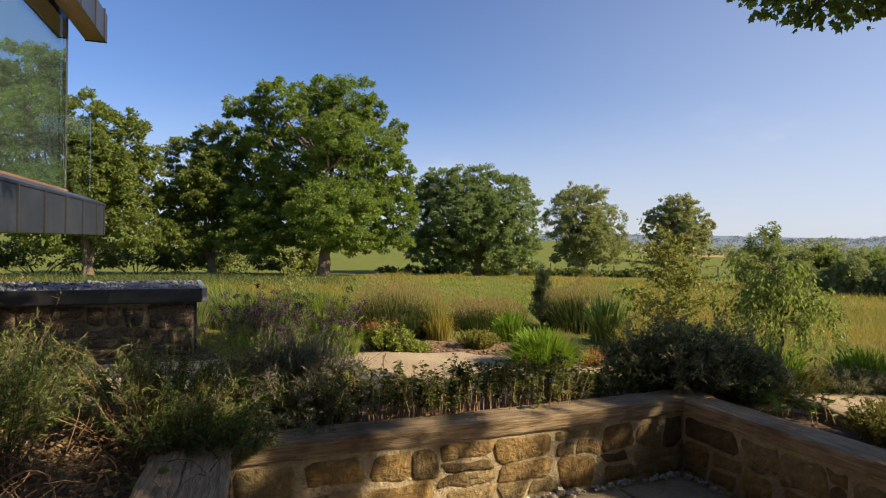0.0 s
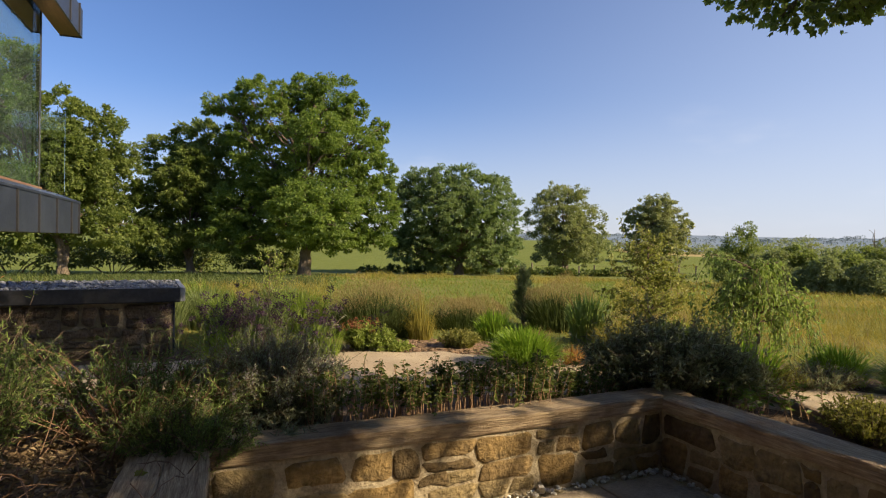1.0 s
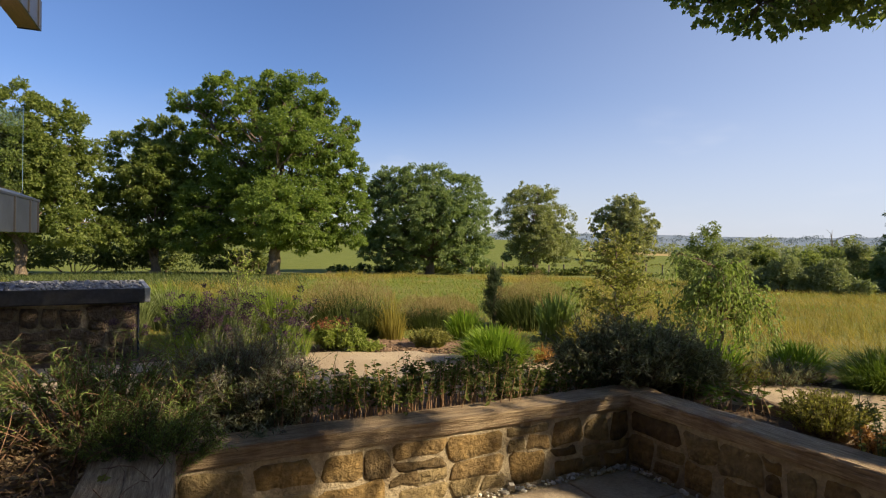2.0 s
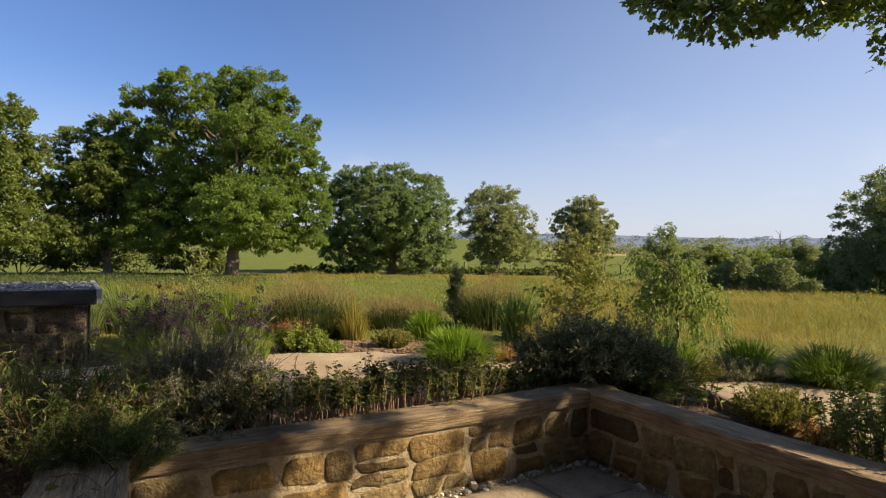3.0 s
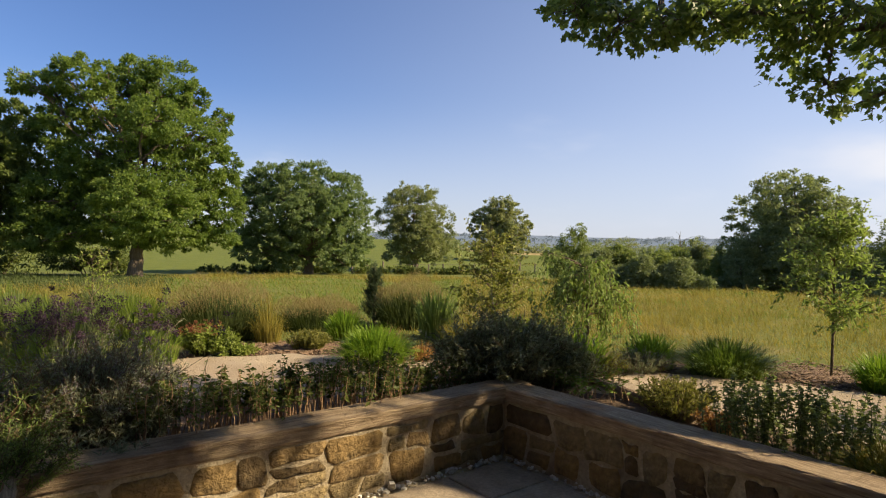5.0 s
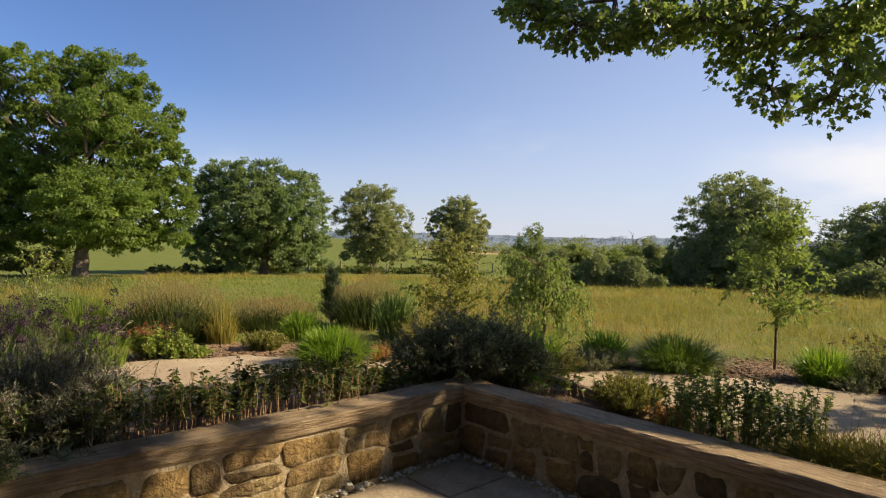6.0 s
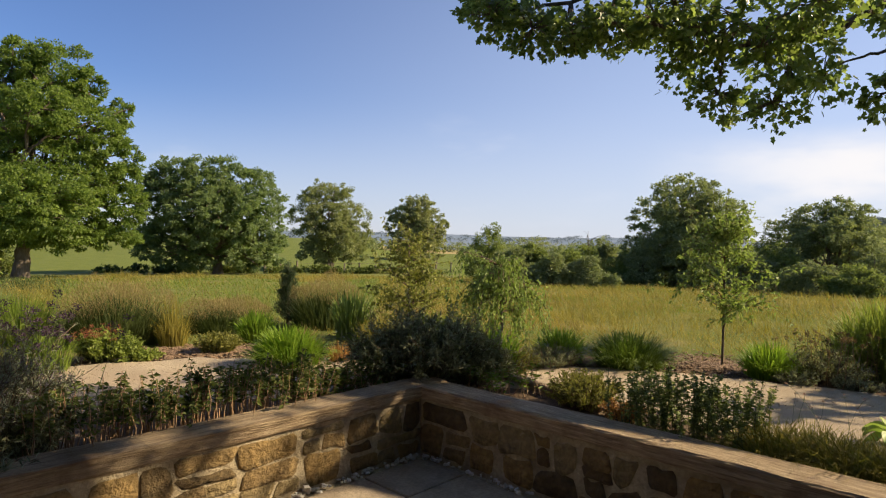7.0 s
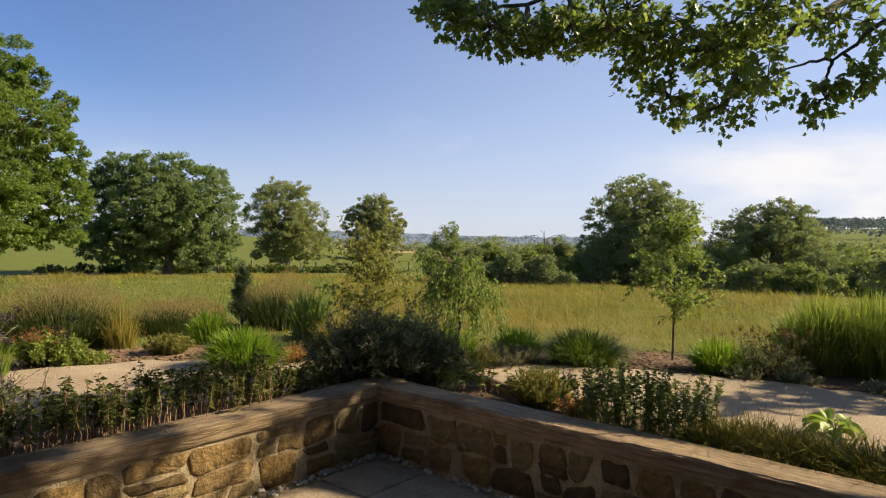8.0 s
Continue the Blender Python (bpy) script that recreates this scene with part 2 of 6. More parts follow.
M["grass_gold"] = foliage("meadow_grass_blades", (0.25, 0.205, 0.045), (0.32, 0.255, 0.058), (0.42, 0.335, 0.09), 0.38, 0.75, 0.20, (0.19, 0.20, 0.038), 0.75, (0.33, 0.215, 0.07))
M["grass_green"] = foliage("green_meadow_blades", (0.105, 0.17, 0.022), (0.15, 0.22, 0.03), (0.23, 0.285, 0.055), 0.38, 0.7, 0.3)
M["grass_tan"] = foliage("tan_flower_grass", (0.20, 0.15, 0.065), (0.28, 0.21, 0.095), (0.38, 0.30, 0.155), 0.4, 0.75, 0.7)
M["grass_plume"] = foliage("pinkish_brown_plumes", (0.20, 0.13, 0.075), (0.27, 0.185, 0.105), (0.36, 0.26, 0.16), 0.35, 0.8, 0.7)
M["grass_rust"] = foliage("rust_grass", (0.26, 0.12, 0.04), (0.38, 0.20, 0.07), (0.5, 0.31, 0.13), 0.35, 0.7, 2.0)
M["grass_yellow"] = foliage("yellow_green_sedge", (0.14, 0.16, 0.025), (0.23, 0.225, 0.04), (0.38, 0.32, 0.085), 0.45, 0.65, 6.0, (0.24, 0.16, 0.05), 0.6)
M["flower_purple"] = foliage("purple_flowers", (0.045, 0.026, 0.045), (0.075, 0.045, 0.075), (0.12, 0.08, 0.12), 0.25, 0.7, 4.0)
M["flower_mauve"] = foliage("faded_lavender_flowers", (0.12, 0.10, 0.13), (0.19, 0.165, 0.19), (0.27, 0.24, 0.25), 0.25, 0.7, 4.0)
M["flower_red"] = foliage("russet_flower_heads", (0.17, 0.055, 0.035), (0.25, 0.09, 0.05), (0.32, 0.16, 0.08), 0.25, 0.7, 4.0)
M["flower_pink"] = foliage("pale_pink_flowers", (0.35, 0.20, 0.18), (0.48, 0.30, 0.27), (0.6, 0.42, 0.38), 0.25, 0.7, 4.0)


def pane_glass(name, tint, rough=0.0):
    m, n, l, b = nodes_of(name)
    b.inputs["Base Color"].default_value = (*tint, 1)
    b.inputs["Transmission Weight"].default_value = 1.0
    b.inputs["Roughness"].default_value, b.inputs["IOR"].default_value = rough, 1.5
    return m


M["glass"] = pane_glass("clear_glass", (0.90, 0.97, 0.94))


M["mirror_glass"] = pane_glass("coated_window_glass", (0.72, 0.93, 0.96))
for key, value in (("IOR", 6.0), ("Specular Tint", (0.80, 0.98, 1.0, 1))):
    M["mirror_glass"].node_tree.nodes["Principled BSDF"].inputs[key].default_value = value


def ground_material():
    """Bed soil round the terrace, then rough meadow, then fields parted by their crops; distance haze is painted into
    the farthest.
    """
    m, n, l, b = nodes_of("ground_cover")
    co = n.new("ShaderNodeTexCoord").outputs["Object"]
    big, mid, small = noise_of(n, l, co, 0.05, 4), noise_of(n, l, co, 0.9, 5), noise_of(n, l, co, 30.0, 6)
    soil = ramp_of(n, [(0.3, (0.075, 0.052, 0.036)), (0.7, (0.17, 0.12, 0.08))])
    l.new(small, soil.inputs[0])
    gold = ramp_of(n, [(0.3, (0.11, 0.15, 0.035)), (0.55, (0.17, 0.18, 0.05)), (0.75, (0.26, 0.22, 0.085))])
    l.new(mid, gold.inputs[0])
    green = ramp_of(n, [(0.3, (0.115, 0.145, 0.03)), (0.7, (0.155, 0.18, 0.042))])
    l.new(mid, green.inputs[0])
    wheat = ramp_of(n, [(0.3, (0.32, 0.25, 0.11)), (0.7, (0.42, 0.33, 0.15))])
    l.new(mid, wheat.inputs[0])
    # far land takes a blue-grey, distance haze put into its colour
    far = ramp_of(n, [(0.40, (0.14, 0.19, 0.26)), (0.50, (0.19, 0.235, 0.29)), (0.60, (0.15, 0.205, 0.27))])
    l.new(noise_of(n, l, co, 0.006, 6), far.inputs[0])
    sep = n.new("ShaderNodeSeparateXYZ")
    l.new(co, sep.inputs[0])

    def reach(cx, cy, a, c):
        d = n.new("ShaderNodeVectorMath")
        d.operation = "DISTANCE"
        l.new(co, d.inputs[0])
        d.inputs[1].default_value = (cx, cy, 0)
        r = n.new("ShaderNodeMapRange")
        l.new(d.outputs["Value"], r.inputs[0])
        r.inputs["From Min"].default_value, r.inputs["From Max"].default_value = a, c
        return r.outputs[0]

    col = mixed(n, l, soil.outputs[0], gold.outputs[0], reach(0, 0, 6.9, 7.6))
    crop = mixed(n, l, wheat.outputs[0], green.outputs[0], reach(90, 168, 42, 45))
    col = mixed(n, l, col, crop, reach(0, 0, 56, 57))
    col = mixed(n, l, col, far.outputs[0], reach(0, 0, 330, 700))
    l.new(col, b.inputs["Base Color"])
    b.inputs["Roughness"].default_value = 0.95
    b.inputs["Specular IOR Level"].default_value = 0.1
    bp = n.new("ShaderNodeBump")
    bp.inputs["Strength"].default_value, bp.inputs["Distance"].default_value = 0.8, 0.04
    l.new(small, bp.inputs["Height"])
    l.new(bp.outputs[0], b.inputs["Normal"])
    return m


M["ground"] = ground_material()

# ------------------------------------------------------------ mesh helpers
U, V = Vector((0.9205, 0.3907, 0)), Vector((-0.3907, 0.9205, 0))
CORNER = Vector((1.76, 4.32, 0))


def W(u, v, z=0.0):
    """A place in the terrace's own axes: u along the front wall, v away from the terrace, from the wall's inner corner."""
    return CORNER + U * u + V * v + Vector((0, 0, z))


def mesh_of(name, verts, faces, material, smooth=False):
    verts, me = np.asarray(verts, np.float32), bpy.data.meshes.new(name)
    groups = faces if isinstance(faces, list) else [faces]
    groups = [np.asarray(g, np.int32) for g in groups if len(g)]
    me.vertices.add(len(verts))
    me.vertices.foreach_set("co", verts.ravel())
    flat = np.concatenate([g.ravel() for g in groups])
    sizes = np.concatenate([np.full(len(g), g.shape[1], np.int32) for g in groups])
    me.loops.add(len(flat))
    me.loops.foreach_set("vertex_index", flat)
    me.polygons.add(len(sizes))
    me.polygons.foreach_set("loop_start", np.concatenate([[0], np.cumsum(sizes)[:-1]]).astype(np.int32))
    me.polygons.foreach_set("loop_total", sizes)
    me.polygons.foreach_set("use_smooth", np.full(len(sizes), smooth))
    me.update(calc_edges=True)
    me.validate()
    me.materials.append(material)
    return me


def thing(name, at, label, category, group="", kind="", turn=0.0):
    ob = new(name)
    ob.empty_display_size = 0.1
    ob.location, ob.rotation_euler = at, (0, 0, turn)
    return tagged(ob, label, category, group, kind)


def part(name, shape, material, parent=None, label="", smooth=False):
    """shape: a bmesh, or vertices and faces. One mesh object under a thing or a part."""
    if isinstance(shape, bmesh.types.BMesh):
        me = bpy.data.meshes.new(name)
        shape.to_mesh(me)
        shape.free()
        me.materials.append(material)
        if smooth:
            me.polygons.foreach_set("use_smooth", np.full(len(me.polygons), True))
    else:
        me = mesh_of(name, shape[0], shape[1], material, smooth)
    ob = new(name, me)
    ob.parent = parent
    if label:
        ob["label"] = label
    return ob


def box_bm(x0, x1, y0, y1, z0, z1, bevel=0.0, seg=2):
    bm = bmesh.new()
    bmesh.ops.create_cube(bm, size=1.0)
    for v in bm.verts:
        v.co = ((x0 + x1) / 2 + v.co.x * (x1 - x0), (y0 + y1) / 2 + v.co.y * (y1 - y0), (z0 + z1) / 2 + v.co.z * (z1 - z0))
    if bevel:
        bmesh.ops.bevel(bm, geom=bm.edges[:], offset=bevel, segments=seg, affect="EDGES", profile=0.6)
    return bm


def unit(a):
    return a / np.maximum(np.linalg.norm(a, axis=-1, keepdims=True), 1e-9)


def tubes(paths, radii, sides=5):
    """Round stems: paths n x k x 3, radii n x k."""
    n, k, _ = paths.shape
    tan = unit(np.gradient(paths, axis=1))
    ref = np.where(np.abs(tan[..., 2:3]) > 0.9, np.array([1.0, 0, 0]), np.array([0, 0, 1.0]))
    a = unit(np.cross(tan, ref))
    b = np.cross(tan, a)
    ang = np.arange(sides) * 2 * np.pi / sides
    ring = paths[:, :, None] + radii[..., None, None] * (a[:, :, None] * np.cos(ang)[:, None] + b[:, :, None] * np.sin(ang)[:, None])
    idx = np.arange(n * k * sides).reshape(n, k, sides)
    nxt = np.roll(idx, -1, 2)
    f = np.stack([idx[:, :-1], nxt[:, :-1], nxt[:, 1:], idx[:, 1:]], -1).reshape(-1, 4)
    return ring.reshape(-1, 3), f


def kites(p, d, length, width, rng, fold=0.25, face=None):
    """Pointed leaves, folded along the middle: base p, way d."""
    n = len(p)
    d = unit(d)
    s = unit(np.cross(d, unit(rng.normal(size=(n, 3)) + ([0, 0, 1.2] if face is None else face))))
    up = np.cross(s, d)
    L, Wd = np.broadcast_to(length, n)[:, None], np.broadcast_to(width, n)[:, None]
    mid = p + d * L * 0.42
    v = np.stack([p, mid + s * Wd / 2 + up * Wd * fold, p + d * L - up * L * 0.12, mid - s * Wd / 2 + up * Wd * fold], 1)
    return v.reshape(-1, 3), np.arange(4 * n).reshape(n, 4)


def slips(p, d, length, width, rng, face):
    """Small three-cornered leaves for far crowns: base p, way d."""
    n = len(p)
    d = unit(d)
    s = unit(np.cross(d, unit(rng.normal(size=(n, 3)) + face)))
    L, Wd = length[:, None], width[:, None]
    v = np.stack([p + s * Wd / 2, p + d * L - np.cross(s, d) * L * 0.15, p - s * Wd / 2 + d * L * 0.2], 1)
    return v.reshape(-1, 3), np.arange(3 * n).reshape(n, 3)


def blades(p, d, length, width, droop, rng, seg=3):
    """Grass blades, tapering and bending over."""
    n = len(p)
    d = unit(d)
    L = np.broadcast_to(length, n)[:, None]
    wd = np.broadcast_to(width, n)[:, None]
    dr = np.broadcast_to(droop, n)[:, None]
    flat = d * [1, 1, 0] + rng.normal(size=(n, 3)) * [0.05, 0.05, 0]
    flat = unit(flat)
    face = rng.uniform(0, np.pi, n)
    s = unit(np.stack([-flat[:, 1], flat[:, 0], 0 * face], -1) + 0.5 * np.stack([np.cos(face), np.sin(face), 0 * face], -1))
    rows = []
    for i in range(seg):
        q = i / seg
        c = p + d * L * q + (flat * 0.45 - np.array([0, 0, 0.55])) * dr * L * q * q
        w = wd * (1 - 0.55 * q) / 2
        rows += [c - s * w, c + s * w]
    rows.append(p + d * L + (flat * 0.45 - np.array([0, 0, 0.55])) * dr * L)
    v = np.stack(rows, 1)
    k = 2 * seg + 1
    b = (np.arange(n) * k)[:, None]
    quads = np.concatenate([b + [2 * i, 2 * i + 1, 2 * i + 3, 2 * i + 2] for i in range(seg - 1)])
    tris = b + [k - 3, k - 2, k - 1]
    return v.reshape(-1, 3), [quads, tris]


def ball_points(n, rng, shell=0.7):
    """Points in a unit ball, most near its surface."""
    d = unit(rng.normal(size=(n, 3)))
    return d * (shell + (1 - shell) * rng.random((n, 1)) ** 0.6), d


def rocks(p, r, rng, flat=0.7):
    """Small rounded stones, 14 corners each."""
    base = np.array([(x, y, z) for x in (-1, 1) for y in (-1, 1) for z in (-1, 1)]) * 0.62
    tips = np.array([(1, 0, 0), (-1, 0, 0), (0, 1, 0), (0, -1, 0), (0, 0, 1), (0, 0, -1)], float)
    shape = np.concatenate([base, tips])
    f = []
    for i, t in enumerate(tips):
        ax = int(np.argmax(np.abs(t)))
        ring = [j for j in range(8) if base[j][ax] * t[ax] > 0]
        o = [k for k in range(3) if k != ax]
        ring.sort(key=lambda j: math.atan2(base[j][o[1]], base[j][o[0]]))
        f += [(8 + i, ring[a], ring[(a + 1) % 4]) for a in range(4)]
    f = np.array(f)
    n = len(p)
    ang = rng.uniform(0, 6.28, n)
    sc = np.stack([np.ones(n), rng.uniform(0.65, 1, n), rng.uniform(0.45, 0.8, n) * flat / 0.7], -1) * np.broadcast_to(r, n)[:, None]
    q = shape[None] * (1 + rng.normal(size=(n, 14, 1)) * 0.09) * sc[:, None]
    c, s = np.cos(ang)[:, None], np.sin(ang)[:, None]
    q = np.stack([q[..., 0] * c - q[..., 1] * s, q[..., 0] * s + q[..., 1] * c, q[..., 2]], -1) + p[:, None]
    return q.reshape(-1, 3), (np.arange(n)[:, None, None] * 14 + f[None]).reshape(-1, 3)


def arcs(base, ctrl, tip, width, rng, seg=4):
    """Tapering blades bent from base over ctrl to tip."""
    n = len(base)
    wd = np.broadcast_to(width, n)[:, None]
    way = (tip - base) * [1, 1, 0]
    turn = rng.uniform(0, np.pi, n)
    s = unit(unit(np.stack([-way[:, 1], way[:, 0], 0 * turn], -1)) + 0.8 * np.stack([np.cos(turn), np.sin(turn), 0 * turn], -1))
    rows = []
    for i in range(seg):
        q = i / seg
        c = base * (1 - q) ** 2 + ctrl * 2 * q * (1 - q) + tip * q * q
        w = wd * (1 - 0.6 * q * q) / 2
        rows += [c - s * w, c + s * w]
    rows.append(tip)
    k = 2 * seg + 1
    b = (np.arange(n) * k)[:, None]
    quads = np.concatenate([b + [2 * i, 2 * i + 1, 2 * i + 3, 2 * i + 2] for i in range(seg - 1)])
    return np.stack(rows, 1).reshape(-1, 3), [quads, b + [k - 3, k - 2, k - 1]]

# ------------------------------------------------------------ ground
TERRACE_TO = -9.0


def on_terrace(u, v):
    return (u < 0.12) & (v < 0.12) & (u > -7.2) & (v > TERRACE_TO) & ~((u < -3.22) & (v > -1.5))


R_KNOTS = (0, 9, 45, 58, 100, 200, 330, 700, 1500, 2500, 4600)
Z_FIELD = (0.40, 0.40, -0.95, -1.35, -0.3, 3.0, 0.0, -15, -5, 42, 80)
Z_VALLEY = (0.40, 0.40, -0.90, -1.2, -1.2, 0.1, -4, -16, -5, 44, 62)
Z_HILL = (0.40, 0.40, -0.90, -0.9, 0.4, 5.2, 13.2, 20, 20, 20, 40)


def rise(x, y):
    """The height of the land."""
    r, az = np.hypot(x, y), np.degrees(np.arctan2(x, y))
    a = np.clip((az - 13) / 8, 0, 1)
    b = np.clip((az - 47) / 12, 0, 1) * np.clip((125 - az) / 20, 0, 1)
    a, b = a * a * (3 - 2 * a), b * b * (3 - 2 * b)
    z = np.interp(r, R_KNOTS, Z_FIELD) * (1 - a) + np.interp(r, R_KNOTS, Z_VALLEY) * a
    z = z * (1 - b) + np.interp(r, R_KNOTS, Z_HILL) * b
    wob = np.sin(x * 0.9 + 1.3 * np.sin(y * 0.5)) * np.sin(y * 0.8) * 0.03 * np.clip((r - 8) / 6, 0, 1)
    wob += (np.sin(x / 310 + 1) * np.sin(y / 270) + 0.5 * np.sin(x / 120) * np.sin(y / 150 + x / 200)) * np.clip((r - 900) / 1500, 0, 1) * 9
    return z + wob


def build_ground():
    steps = list(np.arange(0, 13, 0.45))
    while steps[-1] < 4700:
        steps.append(steps[-1] * 1.085)
    lines = np.array([-s for s in steps[:0:-1]] + steps)
    us = np.unique(np.round(np.concatenate([lines[(lines < -4) | (lines > 0.5)], np.arange(-3.9, 0, 0.45), [-3.34, -3.12, 0.04, 0.2, -7.24, -7.16]]), 3))
    vs = np.unique(np.round(np.concatenate([lines[(lines < -2) | (lines > 0.5)], np.arange(-1.9, 0, 0.45), [-1.56, -1.44, 0.04, 0.2, TERRACE_TO - 0.04, TERRACE_TO + 0.04]]), 3))
    u, v = np.meshgrid(us, vs, indexing="ij")
    x, y = CORNER.x + u * U.x + v * V.x, CORNER.y + u * U.y + v * V.y
    z = np.where(on_terrace(u, v), -0.08, rise(x, y))
    i = np.arange(u.size).reshape(u.shape)
    f = np.stack([i[:-1, :-1], i[1:, :-1], i[1:, 1:], i[:-1, 1:]], -1).reshape(-1, 4)
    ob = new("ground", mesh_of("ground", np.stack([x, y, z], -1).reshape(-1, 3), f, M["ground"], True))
    tagged(ob, "rolling land with bed soil, rough golden meadow and green fields", "ground", kind="structure")


build_ground()


def ribbon(points, z, n=60, thick=0.03):
    """A strip along centre points (x, y, width), with an uneven edge."""
    p = np.array(points, float)
    s = np.linspace(0, len(p) - 1, n)
    c = np.stack([np.interp(s, np.arange(len(p)), p[:, k]) for k in range(3)], -1)
    for _ in range(6):
        c[1:-1] = (c[:-2] + 2 * c[1:-1] + c[2:]) / 4
    t = unit(np.gradient(c[:, :2], axis=0))
    nrm = np.stack([-t[:, 1], t[:, 0]], -1)
    cols = np.linspace(-1, 1, 13)
    wob = RNG.normal(size=(n, 2)) * 0.035
    rows = []
    for k, q in enumerate(cols):
        half = c[:, 2:3] / 2 + (wob[:, :1] if q < 0 else wob[:, 1:]) * abs(q)
        xy = c[:, :2] + nrm * half * q
        rows.append(np.concatenate([xy, np.full((n, 1), z - (thick if abs(q) == 1 else 0)) + 0.006 * np.sin(xy[:, :1] * 7) * np.sin(xy[:, 1:] * 6)], 1))
    v = np.stack(rows, 1)
    i = np.arange(n * 13).reshape(n, 13)
    f = np.stack([i[:-1, :-1], i[:-1, 1:], i[1:, 1:], i[1:, :-1]], -1).reshape(-1, 4)[:, ::-1]
    return (v.reshape(-1, 3), f), c


PATH_LINE = [(-4.6, 4.6, 1.5), (-2.6, 5.05, 1.6), (-1.2, 5.5, 1.9), (-0.1, 5.75, 1.95), (0.9, 5.55, 1.6), (1.9, 5.45, 1.1), (2.9, 5.0, 1.1), (3.7, 4.25, 1.5), (4.2, 3.5, 2.0), (4.75, 2.6, 2.2), (5.2, 1.2, 2.4), (5.3, -1.0, 2.6), (5.3, -4.0, 2.6)]
gravel_shape, path_mid = ribbon(PATH_LINE, 0.425, 90)
path = part("gravel_path", gravel_shape, M["gravel"], None, smooth=True)
tagged(path, "pale buff fine gravel path winding round the beds", "path", kind="structure")


def gravel_stones():
    n = 3200
    k = RNG.uniform(12, 68, n)
    c = np.stack([np.interp(k, np.arange(len(path_mid)), path_mid[:, j]) for j in range(3)], -1)
    off = RNG.uniform(-1, 1, (n, 2)) * c[:, 2:3] * 0.47
    p = np.concatenate([c[:, :2] + off, np.full((n, 1), 0.428)], 1)
    ob = part("loose_gravel", rocks(p, RNG.uniform(0.003, 0.007, n), RNG), M["gravel"])
    tagged(ob, "loose buff gravel stones strewn over the path", "gravel", kind="stuff")


gravel_stones()

# ------------------------------------------------------------ terrace: paving and walls
TOP, THICK = 0.525, 0.10


def frame_at(u, v, z=0.0, turn=0.0):
    return W(u, v, z), math.atan2(U.y, U.x) + turn


def rubble_cells(w, h, rng):
    """Cuts a wall's face into squarish uneven stones by splitting it again and again; each is an outline."""
    cells, todo = [], [(0.0, 0.0, w, h)]
    while todo:
        x, z, dx, dz = todo.pop()
        if dx > 0.9 or (dx > rng.uniform(0.30, 0.58) and dx > dz * rng.uniform(0.8, 1.5)):
            f = dx * rng.uniform(0.36, 0.64)
            todo += [(x, z, f, dz), (x + f, z, dx - f, dz)]
        elif dz > rng.uniform(0.16, 0.29):
            f = dz * rng.uniform(0.38, 0.62)
            todo += [(x, z, dx, f), (x, z + f, dx, dz - f)]
        else:
            q = np.array([(x, z), (x + dx * 0.5, z), (x + dx, z), (x + dx, z + dz), (x + dx * 0.5, z + dz), (x, z + dz)])
            lean = rng.normal(size=(6, 2)) * (min(0.022, dx * 0.09), min(0.018, dz * 0.09))
            cells.append(np.clip(q + lean, (0, 0), (w, h)))
    return cells


def stone_shape(poly, rng, deep=0.05, joint=0.012):
    """One rough stone from its outline: worn corners, belly to the front (-y); with its middle."""
    mid = poly.mean(0)
    q = poly - mid
    q = q * np.clip(1 - joint / np.maximum(np.linalg.norm(q, axis=1, keepdims=True), 0.03), 0.55, 1)
    nxt = np.roll(q, -1, 0)
    q = np.stack([q * 0.82 + nxt * 0.18, q * 0.18 + nxt * 0.82], 1).reshape(-1, 2)
    q = q * (1 + rng.normal(size=(len(q), 1)) * 0.045)
    n = len(q)

    def ring(k, y, jit=0.0):
        return np.stack([q[:, 0] * k, np.full(n, y) + rng.normal(size=n) * jit, q[:, 1] * k], -1)

    v = np.concatenate([ring(1, deep), ring(1, -0.001, 0.003), ring(0.93, -0.009, 0.003), ring(0.55, -0.012, 0.005), [[0, -0.012 + rng.normal() * 0.006, 0]]])
    i = np.arange(n)
    j = (i + 1) % n
    quads = np.concatenate([np.stack([k * n + i, k * n + j, (k + 1) * n + j, (k + 1) * n + i], -1) for k in range(3)])
    return (v, [quads, np.stack([3 * n + i, 3 * n + j, np.full(n, 4 * n)], -1)]), mid


def stone_face(parent, w, h, rng, mat, x0=0.0, z0=0.0, y=0.0, deep=0.05):
    """Stones over a face that looks to -y of its parent."""
    for poly in rubble_cells(w, h, rng):
        shape, mid = stone_shape(poly, rng, deep, rng.uniform(0.006, 0.022))
        one = part("stone", shape, mat, parent, smooth=True)
        one.location, one.rotation_euler = (x0 + mid[0], y, z0 + mid[1]), (rng.normal() * 0.03, 0, rng.normal() * 0.025)


